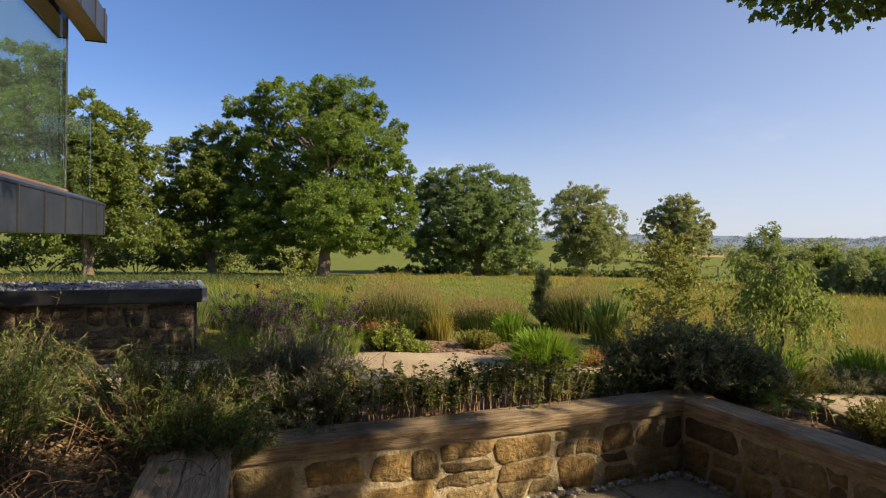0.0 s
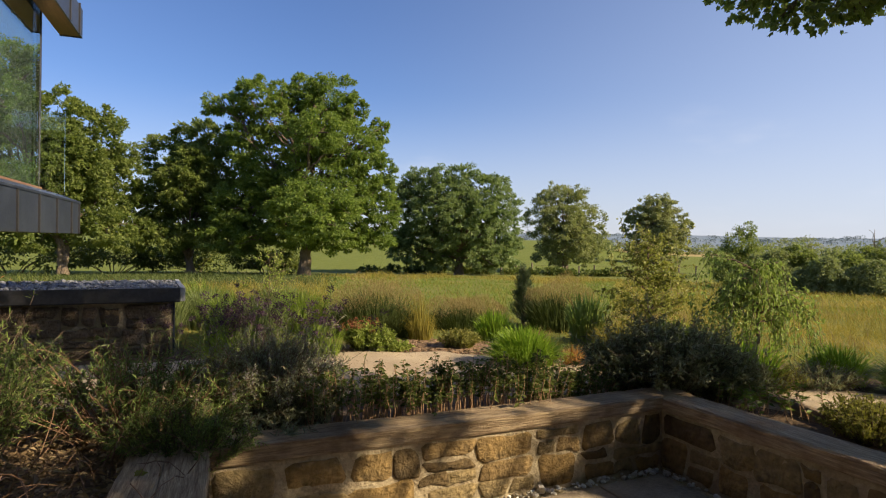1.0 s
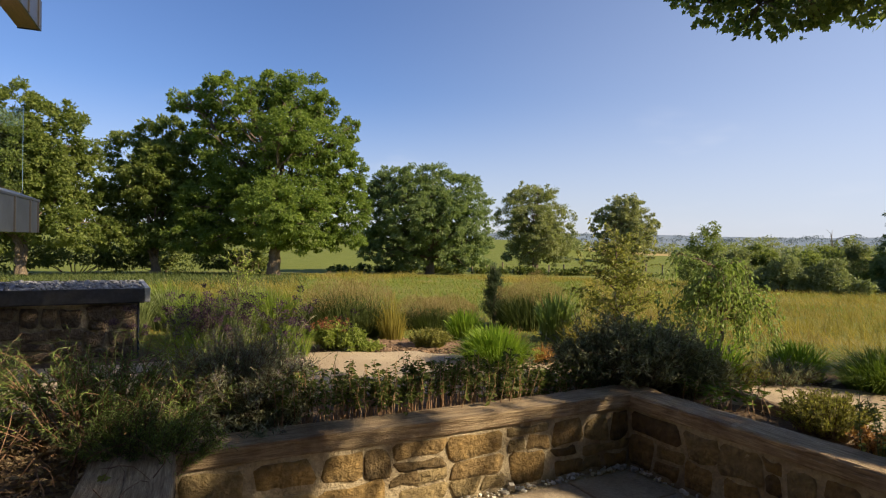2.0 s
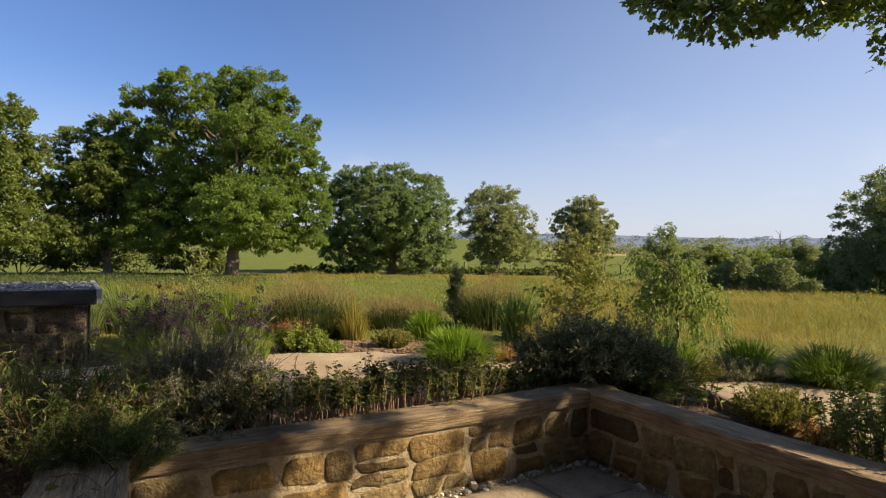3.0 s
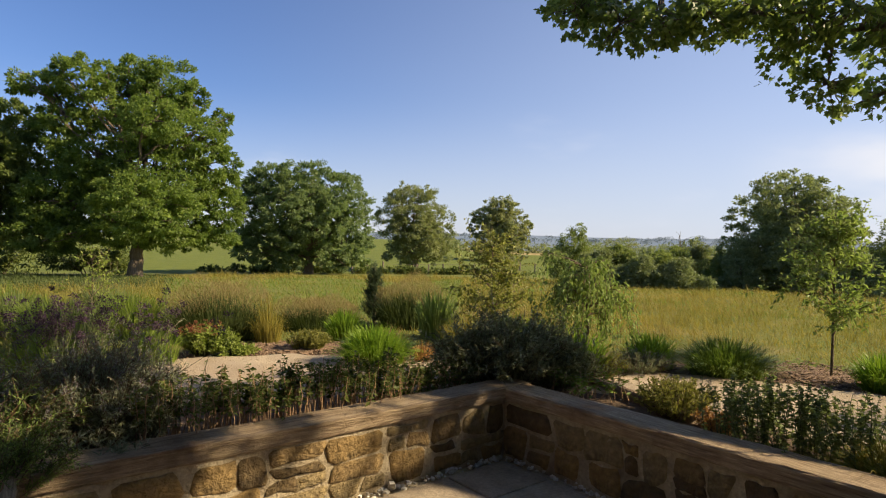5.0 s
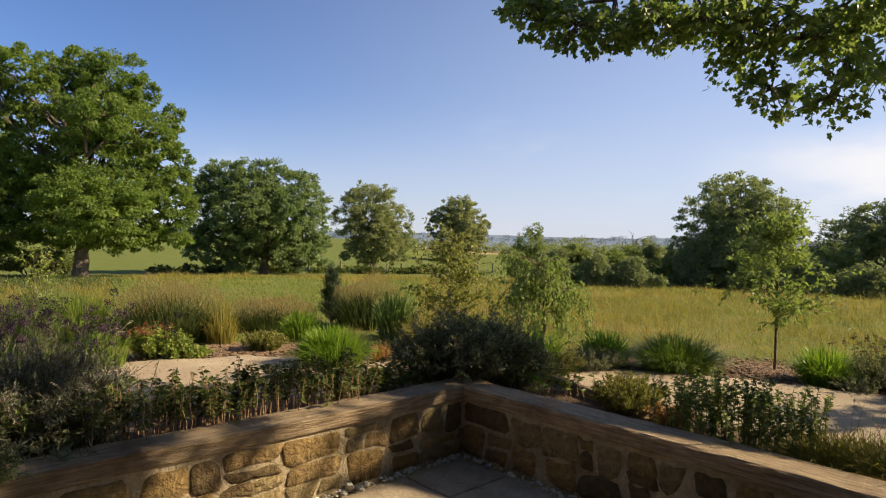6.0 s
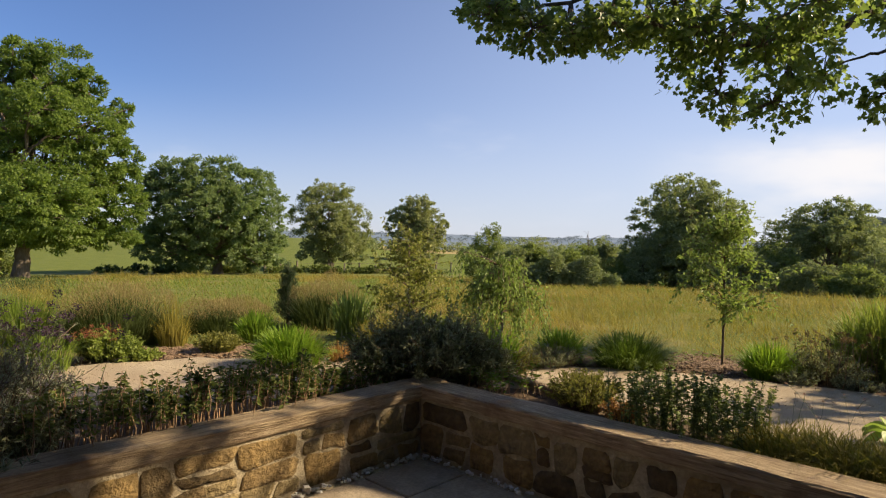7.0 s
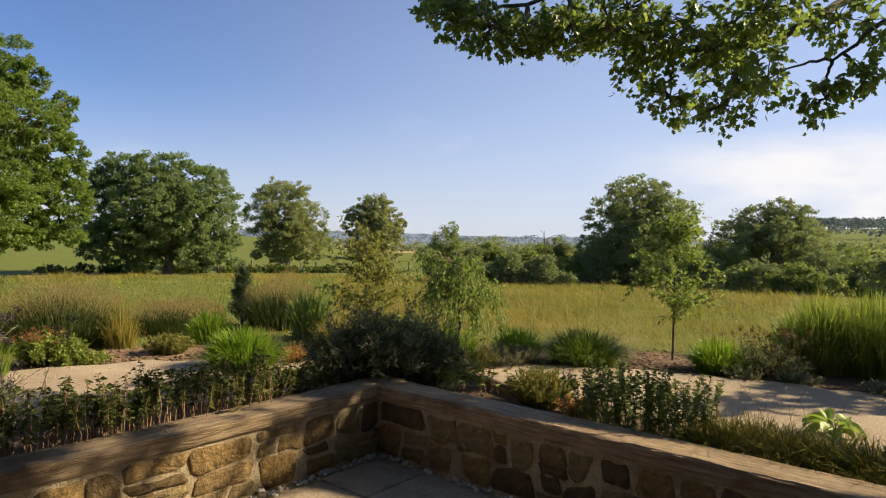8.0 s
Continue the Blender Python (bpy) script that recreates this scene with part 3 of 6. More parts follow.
def sleeper_shape(length, width, high, rng):
    """A worn timber beam along x, its corner at the origin's height."""
    nx, prof = max(8, int(length / 0.06)), []
    r = 0.012
    for cx, cy, a0 in ((width - r, r, -90), (width - r, high - r, 0), (r, high - r, 90), (r, r, 180)):
        for a in (0, 45, 90):
            prof.append((cx + r * math.cos(radians(a0 + a)), cy + r * math.sin(radians(a0 + a))))
    extra = []
    for k in range(len(prof)):
        extra.append(prof[k])
        q = prof[(k + 1) % len(prof)]
        if math.dist(prof[k], q) > 0.05:
            extra += [tuple(np.array(prof[k]) + (np.array(q) - prof[k]) * f) for f in (0.25, 0.5, 0.75)]
    prof = np.array(extra)
    k = len(prof)
    xs = np.linspace(0, length, nx)
    v = np.zeros((nx, k, 3))
    v[..., 0], v[..., 1], v[..., 2] = xs[:, None], prof[None, :, 0], prof[None, :, 1]
    ph = rng.uniform(0, 6, 3)
    edge = 1 - np.abs(prof[:, 1] / high - 0.5) * 0.4
    v[..., 2] += 0.004 * np.sin(xs * 2.1 + ph[0])[:, None] + rng.normal(size=(nx, k)) * 0.0016
    v[..., 1] += 0.006 * np.sin(xs * 1.6 + ph[1])[:, None] + rng.normal(size=(1, k)) * 0.0022 + rng.normal(size=(nx, k)) * 0.0012
    v[[0, -1], :, 0] += rng.normal(size=(2, k)) * 0.003
    i = np.arange(nx * k).reshape(nx, k)
    n2 = np.roll(i, -1, 1)
    quads = np.stack([i[:-1], n2[:-1], n2[1:], i[1:]], -1).reshape(-1, 4)[:, ::-1]
    ends = np.concatenate([i[0][None], i[-1][::-1][None]])
    return v.reshape(-1, 3), [quads, ends]


def wall_thing(name, label, u0, v0, length, turn, thick, stone_len, coping_rows, seed, face=True):
    rng = np.random.default_rng(seed)
    at, ang = frame_at(u0, v0, 0, turn)
    w = thing(name, at, label, "wall", kind="structure", turn=ang)
    core = part("mortar_core", box_bm(0, length, 0.001, thick, -0.06, TOP - THICK - 0.002, 0.006), M["mortar"], w, "pale lime mortar")
    if face:
        stone_face(w, stone_len, TOP - THICK - 0.018, rng, M["stone"])
    for x0, ln, y0, wd in coping_rows:
        s = part("coping_sleeper", sleeper_shape(ln, wd, THICK, rng), M["timber"], w, "weathered brown timber sleeper")
        s.location = (x0, y0, TOP - THICK)
    return w


# front wall: inner face along u; side wall runs back towards the house; return wall at the other end
wall_thing("wall_front", "low rubble sandstone wall with pale mortar and a timber sleeper coping", -3.10, 0.0, 3.36, 0.0, 0.25, 3.10, [(0.003, 3.36, -0.024, 0.257)], 3)
wall_thing("wall_side", "low stone terrace wall in shade with a timber sleeper coping", 0.0, 0.0, 5.2, -math.pi / 2, 0.25, 5.2, [(0.012, 5.18, -0.024, 0.27)], 5)
wall_thing("wall_return", "short return wall topped with two timber sleepers", -3.256, -1.6, 1.84, math.pi / 2 - 0.094, 0.37, 1.6, [(0.0, 1.835, -0.008, 0.205), (0.0, 1.832, 0.200, 0.18)], 8)

floor_at, floor_turn = frame_at(0, 0)
floor = thing("floor", floor_at, "terrace paved with large worn sandstone flags", "paving", kind="structure", turn=floor_turn)
bed = part("bedding", box_bm(-7.1, 0.0, -8.9, 0.0, -0.07, -0.022), M["mortar"], floor, "sandy joint bedding")


def paving():
    rng = np.random.default_rng(11)
    v, sizes = -0.09, (0.45, 0.60, 0.52)
    k = 0
    while v > -8.3:
        dv = sizes[k % 3]
        u = -0.09 - rng.uniform(0, 0.25)
        first = True
        while u > -6.9:
            du = rng.choice([0.6, 0.75, 0.9, 0.52])
            hi = -0.09 if first else u
            lo = u - du
            first = False
            if not (lo < -3.05 and v > -1.75 and v - dv > -2.2):
                lo2 = max(lo, -3.0) if v > -1.7 else lo
                if hi - lo2 > 0.12:
                    bm = box_bm(lo2 + 0.006, hi - 0.006, v - dv + 0.006, v - 0.006, -0.04, rng.uniform(-0.003, 0.003), 0.006, 1)
                    part("flagstone", bm, M["flag"], floor)
            u = lo
        v -= dv
        k += 1


def pebble_strip():
    """White pebbles in the gap between the flags and the walls."""
    rng = np.random.default_rng(4)
    n = 210
    a = np.stack([rng.uniform(-3.0, -0.02, n), -0.045 + rng.normal(size=n) * 0.022], -1)
    b = np.stack([-0.045 + rng.normal(size=n) * 0.022, rng.uniform(-4.8, -0.05, n)], -1)
    q = np.concatenate([a, b])
    p = np.array([W(u, v, 0.004) for u, v in q])
    ob = part("pebbles", rocks(p, rng.uniform(0.006, 0.022, len(p)), rng), M["pebble"], smooth=True)
    tagged(ob, "white and buff pebbles filling the joint along the walls", "pebbles", kind="stuff")
    big = part("pebble", rocks(np.array([[0, 0, 0.024]]), np.array([0.036]), rng, 0.95), M["pebble"], smooth=True)
    big.location = (0.79, 3.86, 0.0)
    tagged(big, "large white pebble lying on the paving by the wall", "pebble")


pebble_strip()

edging = part("timber_edging", sleeper_shape(1.25, 0.07, 0.15, RNG), M["timber"])
edging.location, edging.rotation_euler = (2.70, 4.78, 0.33), (0, 0, math.atan2(-0.99, 0.12))
tagged(edging, "greyed timber board edging the gravel path", "edging")

# ------------------------------------------------------------ house and garden store
HOUSE_TURN = math.atan2(0.32, 0.947)
house = thing("house", (-5.61, 9.92, 0), "house with zinc-clad upper floor, large window and cedar soffit", "house", turn=HOUSE_TURN)


def build_house():
    # along -y from the free end; the outer face stands at x = 0
    part("floor_slab", box_bm(-6.0, -0.02, -15.2, -0.02, 1.655, 2.14, 0.01), M["lead"], house)
    part("cap_flashing", (np.array([(0.012, 0.0, 2.135), (0.012, -15.2, 2.135), (0.012, -15.2, 2.165), (0.012, 0.0, 2.165), (-0.33, -15.2, 2.29), (-0.33, 0.0, 2.29), (-0.33, 0, 2.135), (-0.33, -15.2, 2.135)]),
                          [np.array([(0, 1, 2, 3), (3, 2, 4, 5), (6, 5, 4, 7)])]), M["zinc"], house, "folded zinc flashing")
    part("deck", box_bm(-6.0, -0.33, -15.2, -0.02, 2.14, 2.285), M["lead"], house)
    y = 0.0
    widths = [0.11, 0.52, 0.87, 0.87]
    k = 0
    while y > -14.5:
        w = widths[k] if k < len(widths) else 0.87
        part("zinc_panel", box_bm(-0.02, 0.0, y - w + 0.012, y - 0.012, 1.65, 2.135, 0.003, 1), M["zinc"], house)
        part("standing_seam", box_bm(-0.01, 0.022, y - w - 0.009, y - w + 0.009, 1.65, 2.135, 0.003, 1), M["frame"], house)
        y -= w
        k += 1
    part("end_panel", box_bm(-6.0, 0.0, -0.018, 0.004, 1.65, 2.135, 0.003, 1), M["zinc"], house)
    part("sill_board", box_bm(-0.42, -0.325, -6.5, -0.86, 2.285, 2.318, 0.004, 1), M["soffit"], house, "orange cedar sill board")
    # glazing
    y = -0.90
    for w in (3.3, 2.4):
        pane = part("window_pane", box_bm(-0.372, -0.352, y - w + 0.01, y - 0.03, 2.318, 5.25), M["mirror_glass"], house)
        pane.visible_shadow = False
        part("mullion", box_bm(-0.40, -0.345, y - w - 0.02, y - w + 0.02, 2.318, 5.25, 0.003, 1), M["frame"], house)
        y -= w
    part("corner_post", box_bm(-0.42, -0.345, -0.93, -0.87, 2.29, 5.25, 0.004, 1), M["frame"], house, "dark corner post")
    part("end_pane", box_bm(-4.2, -0.42, -0.91, -0.89, 2.318, 5.25), M["mirror_glass"], house)
    # solid block close behind the glass, coloured dark for the unlit room
    part("room_block", box_bm(-5.9, -0.46, -6.6, -0.935, 2.30, 5.25), M["inside"], house, "solid dark block standing for the unlit room")
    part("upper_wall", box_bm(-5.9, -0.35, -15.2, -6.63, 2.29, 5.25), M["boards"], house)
    gp = part("glass_screen", box_bm(-0.335, -0.02, -0.96, -0.945, 2.20, 3.42, 0.002, 1), M["glass"], house, "clear glass side screen")
    gp.visible_shadow = False
    # roof
    part("roof", box_bm(-6.2, -0.32, -15.3, -0.86, 5.255, 5.36, 0.006), M["lead"], house)
    part("eaves_beam", box_bm(-0.315, -0.02, -15.3, -0.02, 4.865, 5.27, 0.006), M["lead"], house)
    part("eaves_soffit", box_bm(-0.31, -0.02, -15.2, -0.02, 4.83, 4.862), M["soffit"], house, "orange-brown cedar soffit boards")
    y = 0.0
    k = 0
    while y > -14.5:
        w = (0.25, 0.62, 0.87)[min(k, 2)]
        part("fascia_panel", box_bm(-0.02, 0.004, y - w + 0.01, y - 0.01, 4.815, 5.28, 0.003, 1), M["zinc"], house)
        part("fascia_seam", box_bm(-0.01, 0.026, y - w - 0.009, y - w + 0.009, 4.815, 5.30, 0.003, 1), M["frame"], house)
        y -= w
        k += 1
    part("fascia_end", box_bm(-0.315, 0.004, -0.018, 0.006, 4.815, 5.28, 0.003, 1), M["zinc"], house)
    part("lower_wall", box_bm(-5.9, -0.9, -15.2, -7.6, -0.06, 1.655), M["stone"], house, "stone ground floor wall")
    # unseen wing, added behind the camera to cut sky light on the terrace
    part("rear_wing", box_bm(0.0, 9.0, -15.2, -14.6, -0.06, 5.2), M["stone"], house, "unseen plain stone wing added to cut sky light on the terrace")


build_house()


def build_store():
    """Low stone store with a gravelled flat roof; its corner to the garden at the origin, x along the front."""
    s = thing("garden_store", (-2.50, 6.22, 0), "low stone garden store with dark metal edged gravel roof", "garden store", turn=math.atan2(0.42, 0.907))
    rng = np.random.default_rng(21)
    part("wall_core", box_bm(-5.0, -0.06, 0.10, 1.15, 0.3, 0.96), M["mortar"], s)
    stone_face(s, 2.34, 0.54, rng, M["shaded_stone"], -2.4, 0.40, 0.085, 0.06)
    part("end_panel", box_bm(-0.056, -0.040, 0.08, 1.16, 0.3, 0.955, 0.003, 1), M["zinc"], s, "grey metal end panel")
    part("roof_slab", box_bm(-5.1, 0.0, 0.0, 1.25, 0.955, 1.06, 0.006), M["lead"], s)
    part("front_fascia", box_bm(-5.1, 0.0, -0.022, -0.002, 0.965, 1.105, 0.004, 1), M["lead"], s, "dark grey metal fascia")
    part("end_fascia", box_bm(0.002, 0.050, -0.022, 1.27, 0.965, 1.108, 0.004, 1), M["sunlit_zinc"], s, "metal end fascia coloured pale for the sun on it")
    part("back_fascia", box_bm(-5.1, 0.0, 1.252, 1.272, 0.965, 1.105, 0.004, 1), M["lead"], s)
    n = 2900
    p = np.stack([rng.uniform(-4.9, -0.02, n), rng.uniform(0.02, 1.22, n), 1.07 + rng.uniform(0, 0.035, n)], -1)
    chips = part("roof_gravel", rocks(p, rng.uniform(0.016, 0.036, n), rng), M["slate_chip"], s, "blue-grey stone chippings")
    chips["kind"] = "stuff"
    return s


build_store()

# ------------------------------------------------------------ trees
def bend_paths(a, b, rng, k=7, sag=0.12):
    """Curved limbs from points a to points b."""
    q = np.linspace(0, 1, k)[None, :, None]
    d = b - a
    ln = np.linalg.norm(d, axis=1)[:, None, None]
    off = rng.normal(size=(len(a), 1, 3)) * sag * ln
    lift = np.array([0, 0, 1.0]) * ln * 0.14
    return a[:, None] + d[:, None] * q + (off + lift) * (q * (1 - q) * 2) + rng.normal(size=(len(a), k, 3)) * 0.015 * ln * (q > 0) * (q < 1)


def crown_leaves(lobes, n, leaf, rng, clump=0.26, per=26, shell=0.72, droop=0.25, far=False):
    """Leaves in clumps that fill the outer part of each lobe (x, y, z, rx, ry, rz)."""
    lobes = np.array(lobes, float)
    area = (lobes[:, 3] * lobes[:, 5]) ** 0.85
    ps, ds, ns = [], [], []
    for lobe, share in zip(lobes, area / area.sum()):
        k = max(4, int(n * share / per))
        c, out = ball_points(k, rng, shell)
        c = c * (1 + 0.10 * np.sin(out[:, :1] * 5 + lobe[0]) * np.sin(out[:, 2:] * 6 + lobe[2])) * rng.uniform(0.90, 1.07, (k, 1)) * lobe[3:6] + lobe[:3]
        r = clump * rng.uniform(0.45, 1.25, (k, 1, 1)) * np.mean(lobe[3:6]) ** 0.5
        q = unit(rng.normal(size=(k, per, 3))) * rng.random((k, per, 1)) ** 0.5 * [1.1, 1.1, 0.68] * r
        ps.append((c[:, None] + q).reshape(-1, 3))
        ns.append((unit(q * [1, 1, 1.8]) * 1.5 + out[:, None] * 0.9 + [0, 0, 0.6]).reshape(-1, 3))
        ds.append((unit(q) * 0.9 + out[:, None] * 0.7 + rng.normal(size=(k, per, 3)) * 0.5 - [0, 0, droop]).reshape(-1, 3))
    p, d = np.concatenate(ps), np.concatenate(ds)
    m = len(p)
    ln = leaf * rng.uniform(0.65, 1.35, m)
    if far:
        return slips(p, d, ln, ln * rng.uniform(0.5, 0.8, m), rng, np.concatenate(ns))
    return kites(p, d, ln, ln * rng.uniform(0.5, 0.75, m), rng, 0.2, np.concatenate(ns))


def big_tree(name, at, label, lobes, n, leaf, mat, trunk_r, fork, seed, category="tree", per=44, clump=0.27, shell=0.72, droop=0.25, group="", trunks=1, twigs=5, fill=0.10):
    """lobes: (across, up, half width, half height) as the tree is faced from the terrace."""
    rng = np.random.default_rng(seed)
    t = thing(name, at, label, category, group=group, turn=-math.atan2(at[0], at[1]))
    full = []
    for i, (x, z, rx, rz) in enumerate(lobes):
        depth = rx * rng.uniform(0.75, 1.05)
        full.append((x, (rng.uniform(-0.5, 0.5) if i else 0) * rx, z, rx * 0.96, depth * 0.94, rz * 0.93))
    wide = max(abs(l[0]) + l[3] for l in full)
    extra = [(l[0] * 0.5, s * 0.42 * wide, l[2] * 0.78, l[3] * 0.8, l[3] * 0.7, l[5] * 0.8) for l, s in zip(full[:2] * 2, (1, 1, -1, -1))]
    full += extra
    part("crown", crown_leaves(full, n, leaf, rng, clump, per, shell, droop, True), mat, t)
    if fill:
        inner = [(*l[:3], l[3] * 0.70, l[4] * 0.70, l[5] * 0.66) for l in full]
        part("inner_crown", crown_leaves(inner, n * fill, leaf * 1.7, rng, clump * 1.3, 24, 0.5, droop, True), mat, t)["kind"] = "stuff"
    top = np.array([0, 0, fork])
    stems, rad = [], []
    for s in range(trunks):
        foot = np.array([rng.normal() * 0.25 * (trunks > 1), rng.normal() * 0.25 * (trunks > 1), -0.25])
        head = top + (np.array([rng.normal() * 0.5, rng.normal() * 0.5, 0]) if s else 0)
        q = bend_paths(foot[None], head[None], rng, 9, 0.03)
        q[:, :, 2] = np.linspace(-0.25, fork, 9)
        stems.append(q)
        rad.append((trunk_r * (0.7 if s else 1)) * (np.linspace(1.0, 0.62, 9) + 0.30 * np.exp(-np.linspace(0, 1, 9) * 9))[None])
    part("trunk", tubes(np.concatenate(stems), np.concatenate(rad), 12), M["bark"], t, smooth=True)
    ends = np.array([l[:3] for l in full]) * [0.85, 0.85, 1]
    limbs = bend_paths(np.repeat(top[None], len(ends), 0) - [0, 0, 0.3], ends, rng, 9, 0.08)
    lr = trunk_r * np.linspace(0.5, 0.12, 9)[None] * rng.uniform(0.6, 1, (len(ends), 1))
    tips, starts = [], []
    for i, l in enumerate(full):
        c, _ = ball_points(twigs, rng, 0.85)
        tips.append(c * l[3:6] * 0.95 + l[:3])
        starts.append(limbs[i, rng.integers(4, 9, twigs)])
    tw = bend_paths(np.concatenate(starts), np.concatenate(tips), rng, 9, 0.10)
    for i in range(len(limbs)):
        part("limb", tubes(limbs[i:i + 1], lr[i:i + 1], 7), M["bark"], t, smooth=True)
    part("twig_work", tubes(tw, trunk_r * np.linspace(0.16, 0.03, 9)[None] * np.ones((len(tw), 1)), 5), M["bark"], t)["kind"] = "stuff"
    return t


def scaled(rows, cx, base, k):
    """Lobes given in one plan's own units, set to metres by k."""
    return [((x - cx) * k, (base - y) * k, rx * k, ry * k) for x, y, rx, ry in rows]


K = 42 / 1059
big_tree("sycamore_tree", (-8.2, 41.2, -0.85), "large spreading sycamore with layered crown behind the meadow", scaled(
    [(600, 350, 95, 70), (612, 185, 60, 50), (440, 206, 40, 26), (500, 190, 48, 32), (560, 172, 45, 34), (655, 205, 26, 34), (704, 233, 20, 25), (690, 310, 46, 50), (696, 375, 46, 52), (650, 270, 55, 50), (575, 262, 70, 34), (470, 255, 45, 24), (510, 302, 62, 34), (530, 225, 58, 28),
     (480, 375, 66, 62), (690, 425, 50, 24), (630, 425, 60, 28), (560, 410, 70, 40), (455, 430, 55, 30), (540, 345, 60, 40)], 575, 492, K * 0.99), 185000, 0.15, M["leaf_sycamore"], 0.45, 3.2, 31, clump=0.25, twigs=9, per=85, shell=0.78, fill=0.10)
K = 44 / 1059
big_tree("sycamore_tree", (-22.6, 37.8, -0.6), "broad dense sycamore with pale seed clusters beside the house", scaled(
    [(150, 265, 65, 75), (215, 280, 55, 66), (95, 290, 60, 75), (175, 370, 100, 62), (250, 335, 34, 66), (60, 370, 60, 65), (120, 420, 80, 35), (230, 415, 70, 38)], 160, 485, K * 0.93), 90000, 0.185, M["leaf_shade"], 0.26, 2.2, 32, trunks=3, per=85, shell=0.8, clump=0.25, fill=0.10)
K = 46 / 1059
big_tree("sycamore_tree", (-16.7, 42.9, -0.7), "dark sycamore with several stems in a tree row", scaled(
    [(383, 278, 46, 42), (335, 308, 40, 48), (430, 305, 50, 56), (365, 375, 80, 58), (315, 395, 32, 45), (440, 385, 62, 58), (330, 435, 55, 28), (420, 430, 70, 30)], 370, 488, K), 75000, 0.185, M["leaf_shade"], 0.26, 1.8, 33, trunks=3, per=85, shell=0.8, clump=0.25, fill=0.08)
K = 52 / 1059
big_tree("oak_tree", (3.0, 51.9, -1.1), "rounded oak with low spreading skirts at the meadow edge", scaled(
    [(800, 365, 72, 66), (878, 372, 68, 66), (845, 340, 70, 42), (745, 390, 36, 70), (922, 405, 36, 60), (775, 440, 62, 40), (895, 440, 60, 38), (840, 430, 62, 42), (768, 338, 42, 38), (790, 458, 64, 26), (900, 458, 60, 26)], 845, 488, K * 1.02), 105000, 0.18, M["leaf_ash"], 0.42, 1.7, 34, clump=0.24, per=95, shell=0.78, fill=0.08)
K = 62 / 1059
big_tree("ash_tree", (14.3, 60.3, -1.0), "lone rounded ash tree by the field fence", scaled(
    [(1030, 378, 52, 50), (1078, 405, 34, 46), (997, 388, 32, 46), (1040, 438, 52, 36), (1038, 346, 36, 22), (1010, 450, 36, 26), (1070, 448, 34, 26)], 1037, 480, K), 46000, 0.17, M["leaf_willow"], 0.36, 1.6, 35, shell=0.7, per=60, fill=0.08)
K = 100 / 1059
big_tree("willow_tree", (36.4, 93.1, -1.0), "distant round-topped willow beyond the field", scaled(
    [(1195, 385, 40, 32), (1232, 408, 32, 34), (1178, 402, 28, 32), (1212, 425, 52, 28), (1210, 372, 30, 20), (1190, 447, 34, 22), (1230, 447, 34, 22)], 1206, 468, K), 34000, 0.3, M["leaf_willow_dull"], 0.4, 2.0, 36, droop=0.7, per=60, shell=0.7, fill=0.08)
K = 42 / 1059
big_tree("ash_tree", (30.3, 29.1, -0.95), "domed ash tree rising from the hedgerow", scaled(
    [(1132, 410, 74, 60), (1130, 365, 60, 46), (1178, 400, 56, 58), (1085, 400, 48, 58), (1130, 440, 88, 50), (1140, 346, 44, 26), (1208, 445, 40, 50), (1062, 460, 44, 44), (1130, 482, 84, 28), (1195, 482, 40, 26)], 1135, 512, K * 0.98), 76000, 0.135, M["leaf_far"], 0.26, 1.2, 37, clump=0.22, shell=0.68, per=70, fill=0.08)
big_tree("ash_tree", (35.2, 22.9, -0.95), "open-topped ash tree standing over a hedge", scaled(
    [(1375, 388, 30, 20), (1345, 404, 44, 24), (1405, 402, 30, 22), (1315, 440, 52, 44), (1405, 440, 48, 42), (1300, 482, 62, 38), (1375, 478, 80, 42), (1430, 474, 44, 36), (1360, 428, 50, 34)], 1370, 522, K * 0.98), 56000, 0.125, M["leaf_far"], 0.22, 1.4, 38, clump=0.22, shell=0.5, per=40, fill=0.05)


def bush(name, at, label, lobes, n, leaf, mat, seed, group="", clump=0.22, per=20, category="bush", stems=6, z0=0.0):
    rng = np.random.default_rng(seed)
    t = thing(name, at, label, category, group=group, turn=-math.atan2(at[0], at[1]))
    full = [(x, rng.uniform(-0.3, 0.3) * rx, z, rx, rx * rng.uniform(0.7, 0.95), rz) for x, z, rx, rz in lobes]
    part("foliage", crown_leaves(full, n, leaf, rng, clump, per, 0.55, 0.25, True), mat, t)
    ends = np.array([l[:3] for l in full])
    ends = np.concatenate([ends + rng.normal(size=ends.shape) * np.array([l[3:6] for l in full]) * 0.4 for _ in range(max(1, stems // len(full) + 1))])
    a = np.zeros_like(ends)
    a[:, :2] = ends[:, :2] * 0.15
    a[:, 2] = -0.05
    size = max(l[5] for l in full)
    part("stem_tangle", tubes(bend_paths(a, ends, rng, 6, 0.08), size * np.linspace(0.035, 0.008, 6)[None] * np.ones((len(ends), 1)), 5), M["twig"], t)["kind"] = "stuff"
    return t


HEDGE = "bushes of the hedgerow below the meadow"


